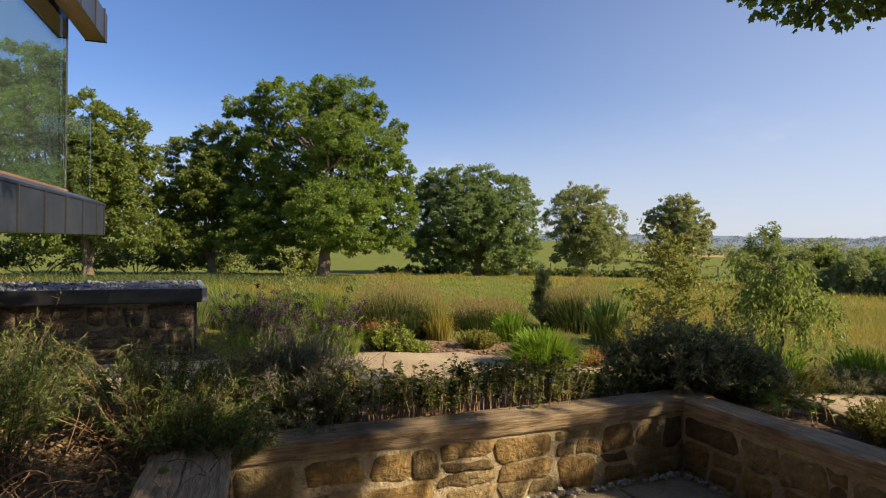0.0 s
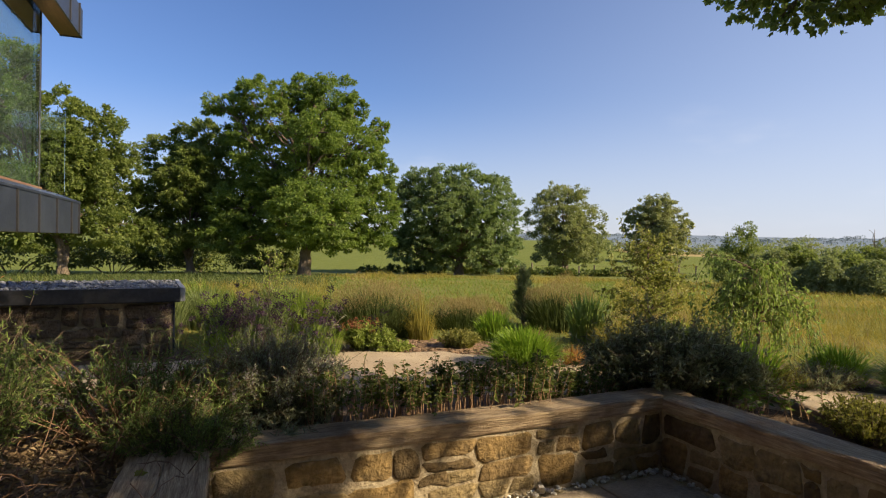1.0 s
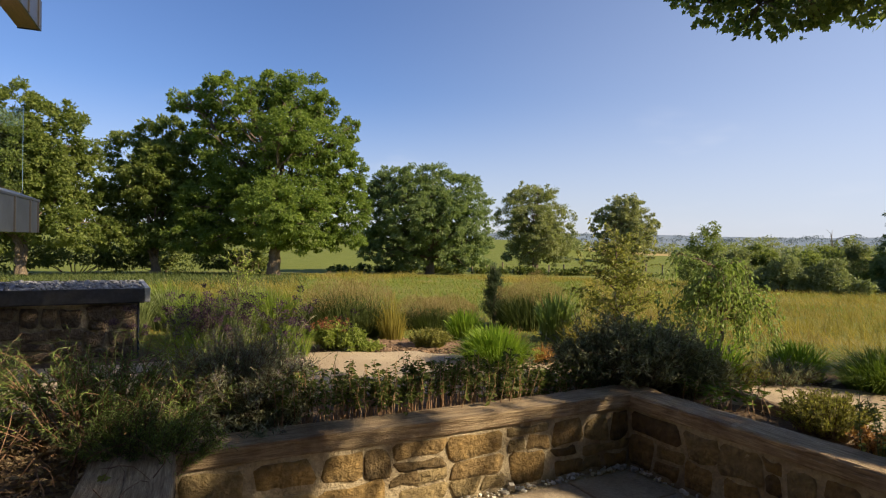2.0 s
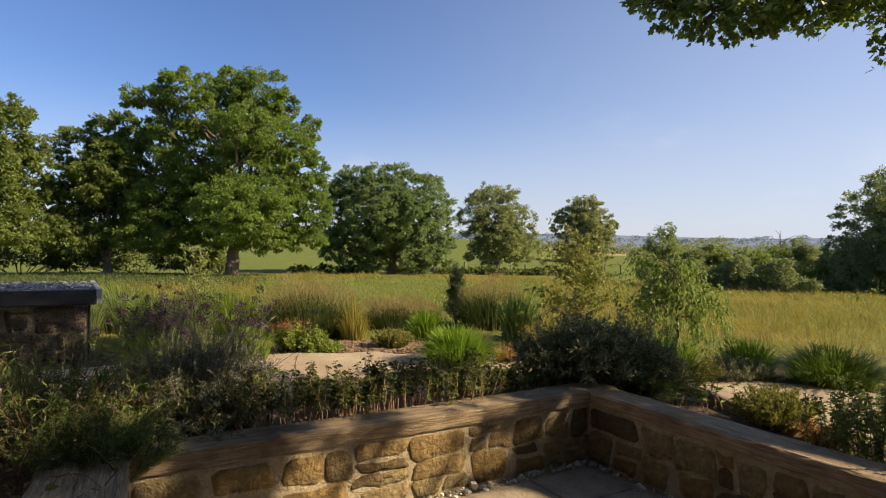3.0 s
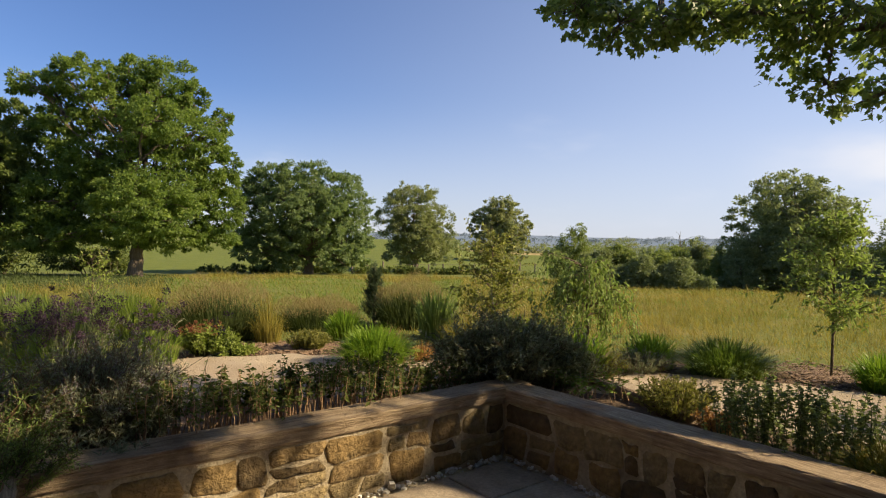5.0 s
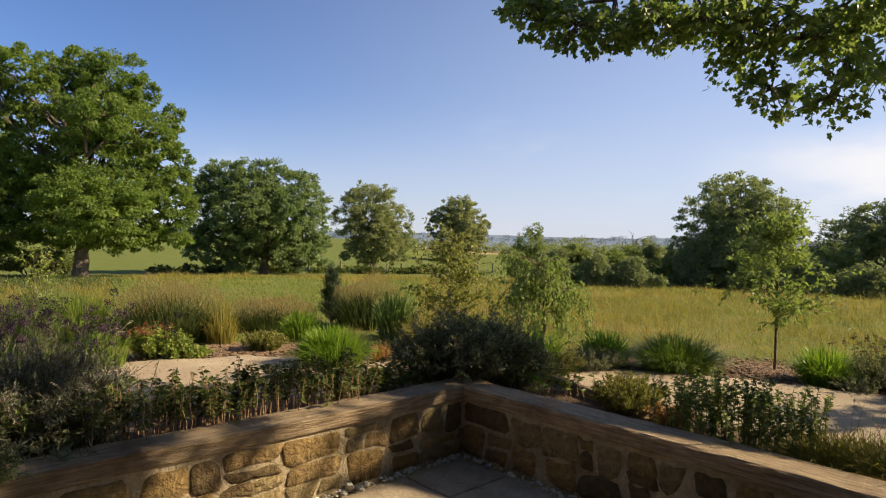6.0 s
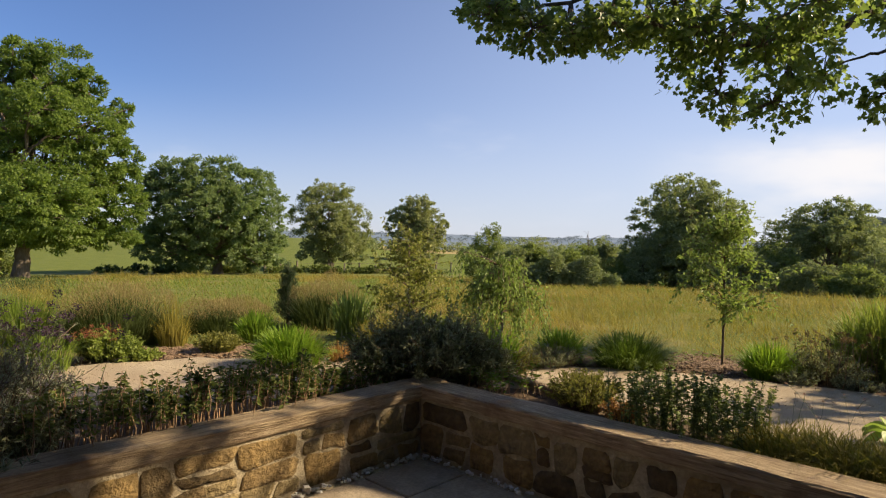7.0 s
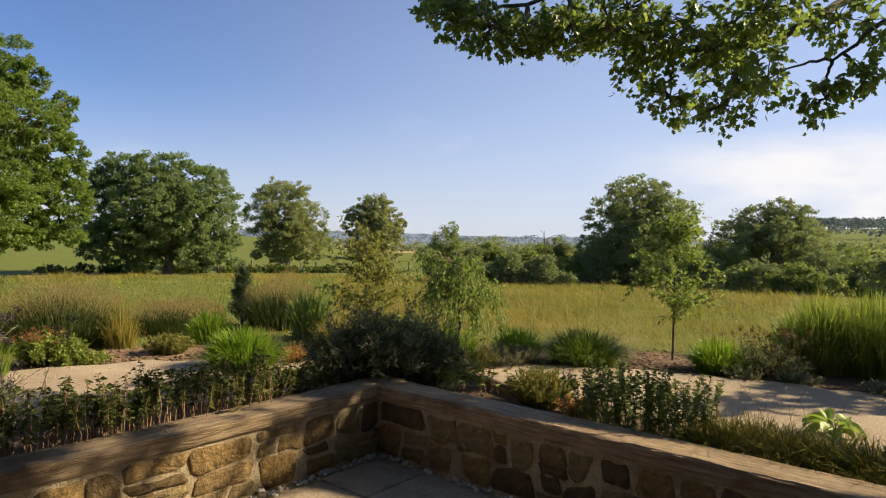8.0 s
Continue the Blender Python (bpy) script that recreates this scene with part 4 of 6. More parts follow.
def hedgerow():
    rng = np.random.default_rng(41)
    rows = [(28.3, 36, 3.75, 2.1), (30.8, 34, 2.2, 1.6), (32.6, 35, 2.6, 1.6), (34.3, 33, 1.9, 1.6), (35.9, 34, 2.2, 1.7), (37.6, 33, 1.8, 1.5), (37.2, 43, 2.9, 1.7), (38.9, 44, 3.5, 1.5), (40.9, 42, 2.6, 1.7), (42.6, 40, 3.1, 1.5), (44.5, 41, 2.0, 3.0),
            (50.6, 38, 2.6, 2.2), (53.2, 39, 3.2, 2.2), (55.3, 36, 1.9, 1.9), (58.6, 35, 1.8, 1.9), (60.2, 39, 2.7, 2.2), (62.6, 40, 3.0, 2.2), (65.2, 37, 2.4, 2.2), (67.8, 38, 2.8, 2.4), (71.0, 34, 2.6, 2.6)]
    for i, (az, r, h, w) in enumerate(rows):
        x, y = r * math.sin(radians(az)), r * math.cos(radians(az))
        at = (x, y, float(rise(np.array(x), np.array(y))) - 0.05)
        lobes = []
        for _ in range(15):
            a, z = rng.uniform(-0.95, 0.95), rng.uniform(0.14, 0.78)
            if z < 0.92 - 0.5 * abs(a):
                lobes.append((a * w, h * z, w * rng.uniform(0.18, 0.34), h * rng.uniform(0.12, 0.22)))
        lobes += [(0, h * 0.76, w * 0.34, h * 0.2), (0, h * 0.35, w * 0.6, h * 0.33)]
        if h > 3.5:
            lobes = [(0, h * 0.25, w * 0.85, h * 0.25), (-0.35 * w, h * 0.45, w * 0.5, h * 0.2), (0.38 * w, h * 0.48, w * 0.48, h * 0.2), (-0.05 * w, h * 0.66, w * 0.44, h * 0.18), (0.08 * w, h * 0.84, w * 0.24, h * 0.14)]
        bush("hedge_bush", at, "mixed green hedgerow bush below the meadow", lobes, 12000, 0.10, M["leaf_far"] if i % 2 else M["leaf_hedge"], 50 + i, HEDGE, 0.27, 24, "bush", 8)
    far = [(14.5, 130, 3.5, 11), (18.0, 150, 3, 14), (23.5, 170, 3.5, 18), (29.0, 160, 3.2, 16), (32.5, 190, 5.5, 16), (36, 150, 3.5, 14), (38.6, 140, 5.0, 9), (47, 120, 3.5, 10), (35.0, 95, 3.2, 5), (37.3, 100, 2.8, 6), (40.0, 90, 3.4, 5), (58.5, 90, 3.0, 6), (59.8, 74, 2.6, 4), (61.2, 96, 3.4, 6), (62.0, 66, 2.5, 4), (63.2, 82, 2.9, 6), (64.4, 104, 3.6, 7), (65.5, 70, 2.8, 5), (67.0, 88, 3.0, 7), (69.0, 72, 2.8, 7)]
    for i, (az, r, h, w) in enumerate(far):
        x, y = r * math.sin(radians(az)), r * math.cos(radians(az))
        at = (x, y, float(rise(np.array(x), np.array(y))) - 0.3)
        lobes = [(rng.uniform(-0.5, 0.5) * w, h * rng.uniform(0.3, 0.6), w * rng.uniform(0.3, 0.45), h * rng.uniform(0.28, 0.36)) for _ in range(4)] + [(0, h * 0.7, w * 0.3, h * 0.28)]
        bush("field_tree", at, "distant field tree in a far hedge line", lobes, 2600, 0.42, M["leaf_far"], 80 + i, "distant field trees", 0.4, 16, "tree", 6)
    for i, (az, r, h, w) in enumerate([(-34, 50, 3.0, 7), (-27, 52, 3.2, 7), (-20.5, 53, 3.0, 6), (-14.5, 50, 2.4, 5)]):
        x, y = r * math.sin(radians(az)), r * math.cos(radians(az))
        at = (x, y, float(rise(np.array(x), np.array(y))) - 0.1)
        lobes = [(rng.uniform(-0.5, 0.5) * w, h * rng.uniform(0.3, 0.6), w * rng.uniform(0.25, 0.35), h * rng.uniform(0.3, 0.38)) for _ in range(5)]
        bush("undergrowth_bush", at, "dark undergrowth bush beneath the tall trees", lobes, 5000, 0.2, M["leaf_oak"], 110 + i, "undergrowth below the trees", 0.3, 20, "bush", 8)

    # low dark bushes stand for hedge bank and tree shadow along the fence
    for i in range(13):
        az, r, h, w = -4 + i * 2.2, 56.5, rng.uniform(0.55, 1.0), 2.6
        x, y = r * math.sin(radians(az)), r * math.cos(radians(az))
        at = (x, y, float(rise(np.array(x), np.array(y))) - 0.1)
        lobes = [(rng.uniform(-0.6, 0.6) * w, h * rng.uniform(0.3, 0.6), w * rng.uniform(0.25, 0.4), h * 0.4) for _ in range(4)]
        bush("fence_band_bush", at, "low dark bush filling the hedge and tree-shadow band along the fence", lobes, 1200, 0.2, M["leaf_oak"], 130 + i, "brambles along the fence", 0.25, 16, "bush", 5)


hedgerow()


def far_woods():
    """Woods and hedge lines on the far hills."""
    rng = np.random.default_rng(43)
    p = []
    for az0, az1, r0, r1, n in ((54, 75, 325, 375, 420), (59, 75, 205, 225, 30), (-10, 50, 1300, 2600, 420)):
        az, r = np.radians(rng.uniform(az0, az1, n)), rng.uniform(r0, r1, n)
        x, y = r * np.sin(az), r * np.cos(az)
        p.append(np.stack([x, y, rise(x, y) + 1.0, r], -1))
    p = np.concatenate(p)
    k = 40
    d = unit(rng.normal(size=(len(p), k, 3)))
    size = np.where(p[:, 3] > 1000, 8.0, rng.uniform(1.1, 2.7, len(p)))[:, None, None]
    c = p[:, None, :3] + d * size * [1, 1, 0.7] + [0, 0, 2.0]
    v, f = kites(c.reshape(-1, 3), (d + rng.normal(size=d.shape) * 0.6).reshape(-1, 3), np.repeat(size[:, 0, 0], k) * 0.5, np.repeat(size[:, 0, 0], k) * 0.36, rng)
    tagged(part("far_woods", (v, f), M["leaf_hazed"]), "far woods and hedges on the hills", "woods", kind="stuff")


far_woods()


def maple_leaves(p, d, size, rng):
    """Five-pointed leaves."""
    pts = [(0, 0), (-0.22, -0.10), (-0.46, 0.06), (-0.36, 0.26), (-0.54, 0.50), (-0.30, 0.58), (-0.17, 0.70), (0, 1.0), (0.17, 0.70), (0.30, 0.58), (0.54, 0.50), (0.36, 0.26), (0.46, 0.06), (0.22, -0.10)]
    pts = np.array(pts)
    n, k = len(p), len(pts)
    d = unit(d)
    s = unit(np.cross(d, unit(rng.normal(size=(n, 3)) * 0.8 + [0, 0, 1])))
    up = np.cross(s, d)
    size = np.broadcast_to(size, n)[:, None, None]
    curl = (np.abs(pts[:, 0]) * 0.35 + np.maximum(pts[:, 1] - 0.5, 0) * 0.3)[None, :, None] * rng.uniform(-0.2, 1.0, (n, 1, 1))
    v = p[:, None] + size * (s[:, None] * pts[None, :, :1] + d[:, None] * pts[None, :, 1:] - up[:, None] * curl)
    mid = p[:, None] + size * d[:, None] * 0.35
    v = np.concatenate([v, mid], 1)
    i = np.arange(k)
    f = np.stack([np.full(k, k), i, (i + 1) % k], -1)
    return v.reshape(-1, 3), (np.arange(n)[:, None, None] * (k + 1) + f[None]).reshape(-1, 3)


def overhead_tree():
    """The maple beside the terrace, whose low boughs hang into the view."""
    rng = np.random.default_rng(61)
    at = np.array([6.9, 1.2, 0.40])
    t = thing("maple_tree", at, "maple tree beside the terrace with low leafy boughs overhead", "tree")
    # hanging sprays: x, y, z, half sizes
    sprays = [(2.75, 5.35, 4.10, 0.30, 0.30, 0.22), (3.10, 5.15, 3.90, 0.38, 0.34, 0.26), (3.45, 4.95, 3.80, 0.36, 0.34, 0.24), (3.80, 4.70, 3.86, 0.34, 0.34, 0.26), (4.10, 4.45, 3.84, 0.34, 0.34, 0.24),
              (4.35, 4.20, 3.48, 0.32, 0.36, 0.36), (4.50, 4.00, 3.12, 0.24, 0.28, 0.28), (4.76, 3.66, 3.00, 0.26, 0.30, 0.32), (4.82, 3.58, 3.42, 0.34, 0.36, 0.32), (4.98, 3.34, 3.22, 0.24, 0.28, 0.26),
              (4.95, 3.40, 3.85, 0.46, 0.46, 0.30), (5.22, 2.98, 3.00, 0.22, 0.24, 0.26), (5.24, 2.92, 3.66, 0.30, 0.30, 0.20), (5.34, 2.72, 3.15, 0.22, 0.24, 0.20), (5.45, 2.50, 3.55, 0.30, 0.32, 0.26)]
    eye = np.array([0, 0, EYE])

    def drawn(p):
        """The low boughs towards the trunk's side hang farther off than the high ones overhead."""
        low = np.clip((0.34 - (p[2] - EYE) / np.hypot(p[0], p[1])) / 0.06, 0, 1)
        az = np.degrees(np.arctan2(p[0], p[1]))
        return 0.86 + 0.27 * np.maximum(low * np.interp(az, (48, 54), (0, 1)), np.interp(az, (56, 59, 64), (0, 0.5, 1.2)))

    sprays = [(*(eye + (np.array(q[:3]) - [0, 0, 0.07] - eye) * drawn(q)), *(np.array(q[3:]) * drawn(q))) for q in sprays]
    # further sprays: across, up (as shares of the reach), reach, half size
    turned = (Vector((math.sin(radians(27.95)), math.cos(radians(27.95)), 0)), Vector((math.cos(radians(27.95)), -math.sin(radians(27.95)), 0)))
    for across, up, reach, size in ((0.00, 0.385, 4.9, 0.24), (0.07, 0.36, 4.8, 0.26), (0.13, 0.355, 4.8, 0.26), (0.20, 0.37, 4.7, 0.25), (0.27, 0.365, 4.7, 0.24), (0.34, 0.36, 4.6, 0.26), (0.40, 0.37, 4.6, 0.26), (0.30, 0.40, 4.8, 0.24), (0.44, 0.335, 4.5, 0.24), (0.50, 0.36, 4.5, 0.24)):
        q = turned[0] * reach + turned[1] * reach * across
        far = drawn((q.x, q.y, EYE + reach * up)) / 0.86
        q, reach, size = q * far, reach * far, size * far
        sprays.append((q.x, q.y, EYE + reach * up, size, size, size * 0.8))
    spots = []
    for x, y, z, rx, ry, rz in sprays:
        far = drawn((x, y, z))
        k = int(480 * (rx * ry * rz / 0.03 * (0.86 / far) ** 3) ** 0.6)
        knots = unit(rng.normal(size=(max(5, k // 9), 3))) * rng.random((max(5, k // 9), 1)) ** 0.42
        q = knots[rng.integers(0, len(knots), k)] + rng.normal(size=(k, 3)) * 0.13
        p = q * (rx, ry, rz) + (x, y, z) - at
        d = unit(q) * [0.7, 0.7, 0.3] + rng.normal(size=q.shape) * 0.45 - [0.15, 0, 0.6]
        part("leaf_spray", maple_leaves(p, d, far * rng.uniform(0.036, 0.074, len(p)), rng), M["leaf_maple"], t)["kind"] = "stuff"
        spots.append(p[rng.integers(0, len(p), 18)])
    # unseen rest of the crown, lobes set where shade and dapple should fall
    thin = [(0.3, 0.2, 5.3, 0.7, 0.6, 0.5), (-0.6, -0.3, 5.0, 1.0, 0.55, 0.5), (0.0, -0.9, 6.8, 1.9, 1.7, 1.3)]
    # added out of view to shade the store front
    shade = [(-3.0, 2.1, 5.2, 1.8, 1.2, 0.6)]
    # added out of view to shade corner bush, left bed and wall end
    sunward = [(1.7, 0.9, 4.7, 0.85, 0.75, 0.5), (-0.25, -0.78, 5.0, 0.68, 0.5, 0.4), (-1.3, 0.1, 5.4, 0.6, 0.5, 0.35), (-0.85, -1.1, 5.25, 0.7, 0.45, 0.35)]
    # overhead lobes added to hold sky light off the terrace
    dense = [(-6.0, 0.3, 6.0, 2.4, 2.2, 0.9), (-3.8, -1.2, 6.2, 2.4, 2.0, 1.0), (-7.6, -1.6, 6.6, 2.4, 2.4, 0.9), (-5.2, -2.6, 6.9, 2.6, 2.2, 1.0), (-2.0, -2.6, 5.8, 2.0, 1.8, 1.2)]
    part("outer_crown", crown_leaves(thin, 760, 0.15, rng, 0.24, 30, 0.3), M["leaf_sycamore"], t)
    part("dapple_crown", crown_leaves([(1.3, 0.0, 4.9, 0.9, 0.55, 0.4)], 108, 0.15, rng, 0.35, 9, 0.2), M["leaf_sycamore"], t)
    part("shading_crown", crown_leaves(sunward + [(3.9, -0.35, 4.0, 0.75, 0.6, 0.4)], 2600, 0.15, rng, 0.30, 30, 0.45), M["leaf_sycamore"], t)
    part("crown", crown_leaves(dense, 9500, 0.15, rng, 0.30, 30, 0.45), M["leaf_sycamore"], t)
    part("store_shade_crown", crown_leaves(shade, 3200, 0.15, rng, 0.30, 30, 0.45), M["leaf_sycamore"], t)
    lobes = thin + sunward + dense + shade
    top = np.array([0.75, -1.75, 2.6])
    q = bend_paths(np.array([[0.9, -1.9, -0.3]]), top[None], rng, 9, 0.02)
    part("trunk", tubes(q, 0.30 * (np.linspace(1, 0.75, 9) + 0.5 * np.exp(-np.linspace(0, 1, 9) * 8))[None], 14), M["bark"], t, smooth=True)
    ends = np.array([s[:3] for s in sprays]) - at
    main = [[tuple(top), (-0.7, 0.6, 3.5), (-1.35, 1.75, 3.5), (-1.74, 2.06, 3.15), (-2.07, 2.37, 3.03), (-2.45, 2.67, 3.04)],
            [tuple(top), (-0.6, 0.9, 3.9), (-1.9, 2.6, 4.1), (-2.9, 3.2, 3.75), (-3.8, 3.95, 3.55)],
            [tuple(top), (-0.8, 0.7, 3.3), (-1.4, 1.3, 3.25), (-1.65, 1.75, 2.85)]]
    joints = []
    for k, line in enumerate(main):
        line = np.array(line, float)
        line[1:] = [eye + (q + at - eye) * drawn(q + at) - at for q in line[1:]]
        q = np.linspace(0, len(line) - 1, 22)
        c = np.stack([np.interp(q, np.arange(len(line)), line[:, j]) for j in range(3)], -1)
        for _ in range(3):
            c[1:-1] = (c[:-2] + 2 * c[1:-1] + c[2:]) / 4
        c[1:-1] += rng.normal(size=c[1:-1].shape) * 0.012
        part("bough", tubes(c[None], np.linspace(0.065, 0.013, 22)[None], 8), M["bark"], t, smooth=True)
        joints.append(c[9:])
    joints = np.concatenate(joints)
    nearest = joints[np.argmin(np.linalg.norm(ends[:, None] - joints[None], axis=2), 1)]
    le = np.array([l[:3] for l in lobes])
    for a, b, r0, r1 in [(top, l, 0.06, 0.012) for l in le] + [(n, e, 0.018, 0.006) for n, e in zip(nearest, ends)]:
        part("bough", tubes(bend_paths(a[None], b[None], rng, 9, 0.06), np.linspace(r0, r1, 9)[None], 7), M["bark"], t, smooth=True)
    tips = np.concatenate(spots)
    tw = bend_paths(np.repeat(ends, 18, 0), tips, rng, 9, 0.1)
    part("twig_work", tubes(tw, np.tile(np.linspace(0.007, 0.003, 9), (len(tw), 1)), 4), M["bark"], t)["kind"] = "stuff"


overhead_tree()

# ------------------------------------------------------------ meadow and fence
def grass_field(name, label, mat, n, r0, r1, high, wide, seed, az0=-40, az1=72, keep=None):
    rng = np.random.default_rng(seed)
    az = np.radians(rng.uniform(az0, az1, n))
    r = r0 * (r1 / r0) ** rng.random(n)
    x, y = r * np.sin(az), r * np.cos(az)
    if keep:
        k = keep(x, y, r, np.degrees(az), rng)
        x, y, r, az = x[k], y[k], r[k], az[k]
    n = len(x)
    patch = np.sin(x * 0.55 + 2 * np.sin(y * 0.21)) * np.sin(y * 0.33 + 1.5)
    tall = high * (1 + 0.3 * patch + 0.35 * np.sin(x * 2.1 + np.sin(y * 1.7)) * np.sin(y * 1.9 + x * 0.6)) * rng.uniform(0.5, 1.3, n) * np.clip((r - 5.4) / 7.0, 0.3, 1) * (1 + np.clip((r - 30) / 12, 0, 1) * (0.15 + 0.35 * np.sin(x * 0.9 + 2 * np.sin(x * 0.37))))
    p = np.stack([x, y, rise(x, y) - 0.02], -1)
    d = np.stack([rng.normal(size=n) * 0.55 - 0.1, rng.normal(size=n) * 0.55, np.ones(n)], -1)
    w = np.clip(r * wide, 0.006, 0.05) * rng.uniform(0.6, 1.5, n)
    tagged(part(name, blades(p, d, tall, w, rng.uniform(0.1, 0.9, n), rng, 2), mat), label, "grass", kind="stuff")


def mown(x, y, r, az):
    return (az > -9) & (az < 18) & (r + 1.2 * np.sin(az * 0.7) > 9.6) & (r < 35 + 4 * np.sin(az * 0.4))


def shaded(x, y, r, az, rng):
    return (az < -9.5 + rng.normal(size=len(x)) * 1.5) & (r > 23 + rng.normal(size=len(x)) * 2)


def pinkish(x, y, r, az, rng):
    w = np.sin(x * 0.8 + 1) * np.sin(y * 0.45 + x * 0.2) + rng.normal(size=len(x)) * 0.25
    return ((r < 11.5) & (w > 0.15) & (az < 24)) | (w > 0.95)


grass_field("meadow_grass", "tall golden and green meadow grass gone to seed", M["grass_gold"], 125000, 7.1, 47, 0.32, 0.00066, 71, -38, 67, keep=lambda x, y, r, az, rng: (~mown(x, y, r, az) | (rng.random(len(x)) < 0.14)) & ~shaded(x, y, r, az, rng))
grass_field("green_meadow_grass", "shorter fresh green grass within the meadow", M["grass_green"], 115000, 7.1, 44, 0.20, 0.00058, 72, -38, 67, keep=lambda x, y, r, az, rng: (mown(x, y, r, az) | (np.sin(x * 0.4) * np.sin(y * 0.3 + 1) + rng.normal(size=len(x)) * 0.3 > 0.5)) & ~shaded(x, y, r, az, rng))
grass_field("seed_heads", "drifts of pinkish tan grass seed heads in the meadow", M["grass_plume"], 22000, 8.6, 30, 0.38, 0.0004, 73, keep=pinkish)
# strip where the tall trees' shade is put into the grass colour
grass_field("rough_undergrowth", "rough grass coloured dark for the shade under the tall trees", M["leaf_shadowy"], 26000, 20, 47, 0.30, 0.0008, 74, -38, -8, keep=shaded)


def field_fence():
    f = thing("field_fence", (9.5, 57.0, 0), "old timber post and wire fence along the field", "fence")
    rng = np.random.default_rng(72)
    heads = []
    for i in range(16):
        az = radians(3 + i * 1.45)
        x, y = 57.6 * math.sin(az) - 9.5, 57.6 * math.cos(az) - 57.0
        z = float(rise(np.array(x + 9.5), np.array(y + 57)))
        p = part("post", box_bm(-0.06, 0.06, -0.06, 0.06, -0.3, rng.uniform(0.75, 1.2), 0.012, 1), M["post"], f)
        p.location, p.rotation_euler = (x, y, z), (rng.normal() * 0.03, rng.normal() * 0.05, rng.uniform(0, 1.5))
        heads.append((x, y, z))
    h = np.array(heads)
    for dz in (0.45, 0.95):
        part("wire", tubes((h + [0, 0, dz])[None], np.full((1, 16), 0.008), 4), M["post"], f)


field_fence()

# ------------------------------------------------------------ garden plants
SOIL = 0.40


def along(paths, k, lo, hi, rng):
    """k places along each path between two shares of its length, with the path's way there."""
    n, m, _ = paths.shape
    s = rng.uniform(lo, hi, (n, k)) * (m - 1.001)
    i = s.astype(int)
    f = (s - i)[..., None]
    r = np.arange(n)[:, None]
    p = paths[r, i] * (1 - f) + paths[r, i + 1] * f
    return p.reshape(-1, 3), unit(paths[r, i + 1] - paths[r, i]).reshape(-1, 3)


def stems_of(n, foot_r, spread, high, rng, oval=(1, 1), k=6, sag=0.06, lean=(0, 0)):
    """Stems from a small foot to an uneven dome."""
    a = rng.uniform(0, 2 * np.pi, n)
    q = np.sqrt(rng.random(n))
    foot = np.stack([np.cos(a) * q * foot_r * oval[0], np.sin(a) * q * foot_r * oval[1], np.full(n, -0.03)], -1)
    reach = q * spread
    tip = np.stack([np.cos(a) * reach * oval[0] + lean[0], np.sin(a) * reach * oval[1] + lean[1], high * np.sqrt(np.clip(1.05 - (q * 0.85) ** 2, 0.1, 1)) * rng.uniform(0.65, 1.08, n)], -1)
    return bend_paths(foot, tip, rng, k, sag)


def needle_shrub(at, label, spread, high, n, per, leaf, width, mat, seed, oval=(1, 1), name="rosemary_bush", lo=0.35, stem=M["twig"], flat=0.45, lean=(0, 0), stem_r=0.004, shoots=0):
    rng = np.random.default_rng(seed)
    t = thing(name, at, label, "shrub")
    st = stems_of(n, spread * 0.35, spread, high, rng, oval, lean=lean)
    part("stem_tangle", tubes(st, stem_r * np.linspace(1, 0.4, st.shape[1])[None] * rng.uniform(0.7, 1.4, (n, 1)), 4), stem, t)["kind"] = "stuff"
    p, d = along(st, per, lo, 1.0, rng)
    if shoots:
        q, w = along(st, shoots, 0.3, 0.95, rng)
        side = bend_paths(q, q + (w * 0.9 + rng.normal(size=q.shape) * 0.55) * high * rng.uniform(0.12, 0.34, (len(q), 1)), rng, 6, 0.08)
        part("side_growth", tubes(side, np.full((len(q), 6), stem_r * 0.35), 3), stem, t)["kind"] = "stuff"
        p2, d2 = along(side, max(8, per // 3), 0.0, 1.0, rng)
        p, d = np.concatenate([p, p2]), np.concatenate([d, d2])
    part("foliage", kites(p, d * flat + rng.normal(size=p.shape) * 0.5, leaf * rng.uniform(0.6, 1.3, len(p)), width, rng, 0.1), mat, t)
    return t, st, rng


def flower_balls(tips, r, per, leaf, rng, flat=0.7):
    q = unit(rng.normal(size=(len(tips), per, 3))) * rng.random((len(tips), per, 1)) ** 0.5 * np.broadcast_to(r, len(tips))[:, None, None] * [1, 1, flat]
    p = (tips[:, None] + q).reshape(-1, 3)
    return kites(p, (q + [0, 0, 0.004]).reshape(-1, 3) + rng.normal(size=p.shape) * 0.01, leaf, leaf * 0.7, rng)


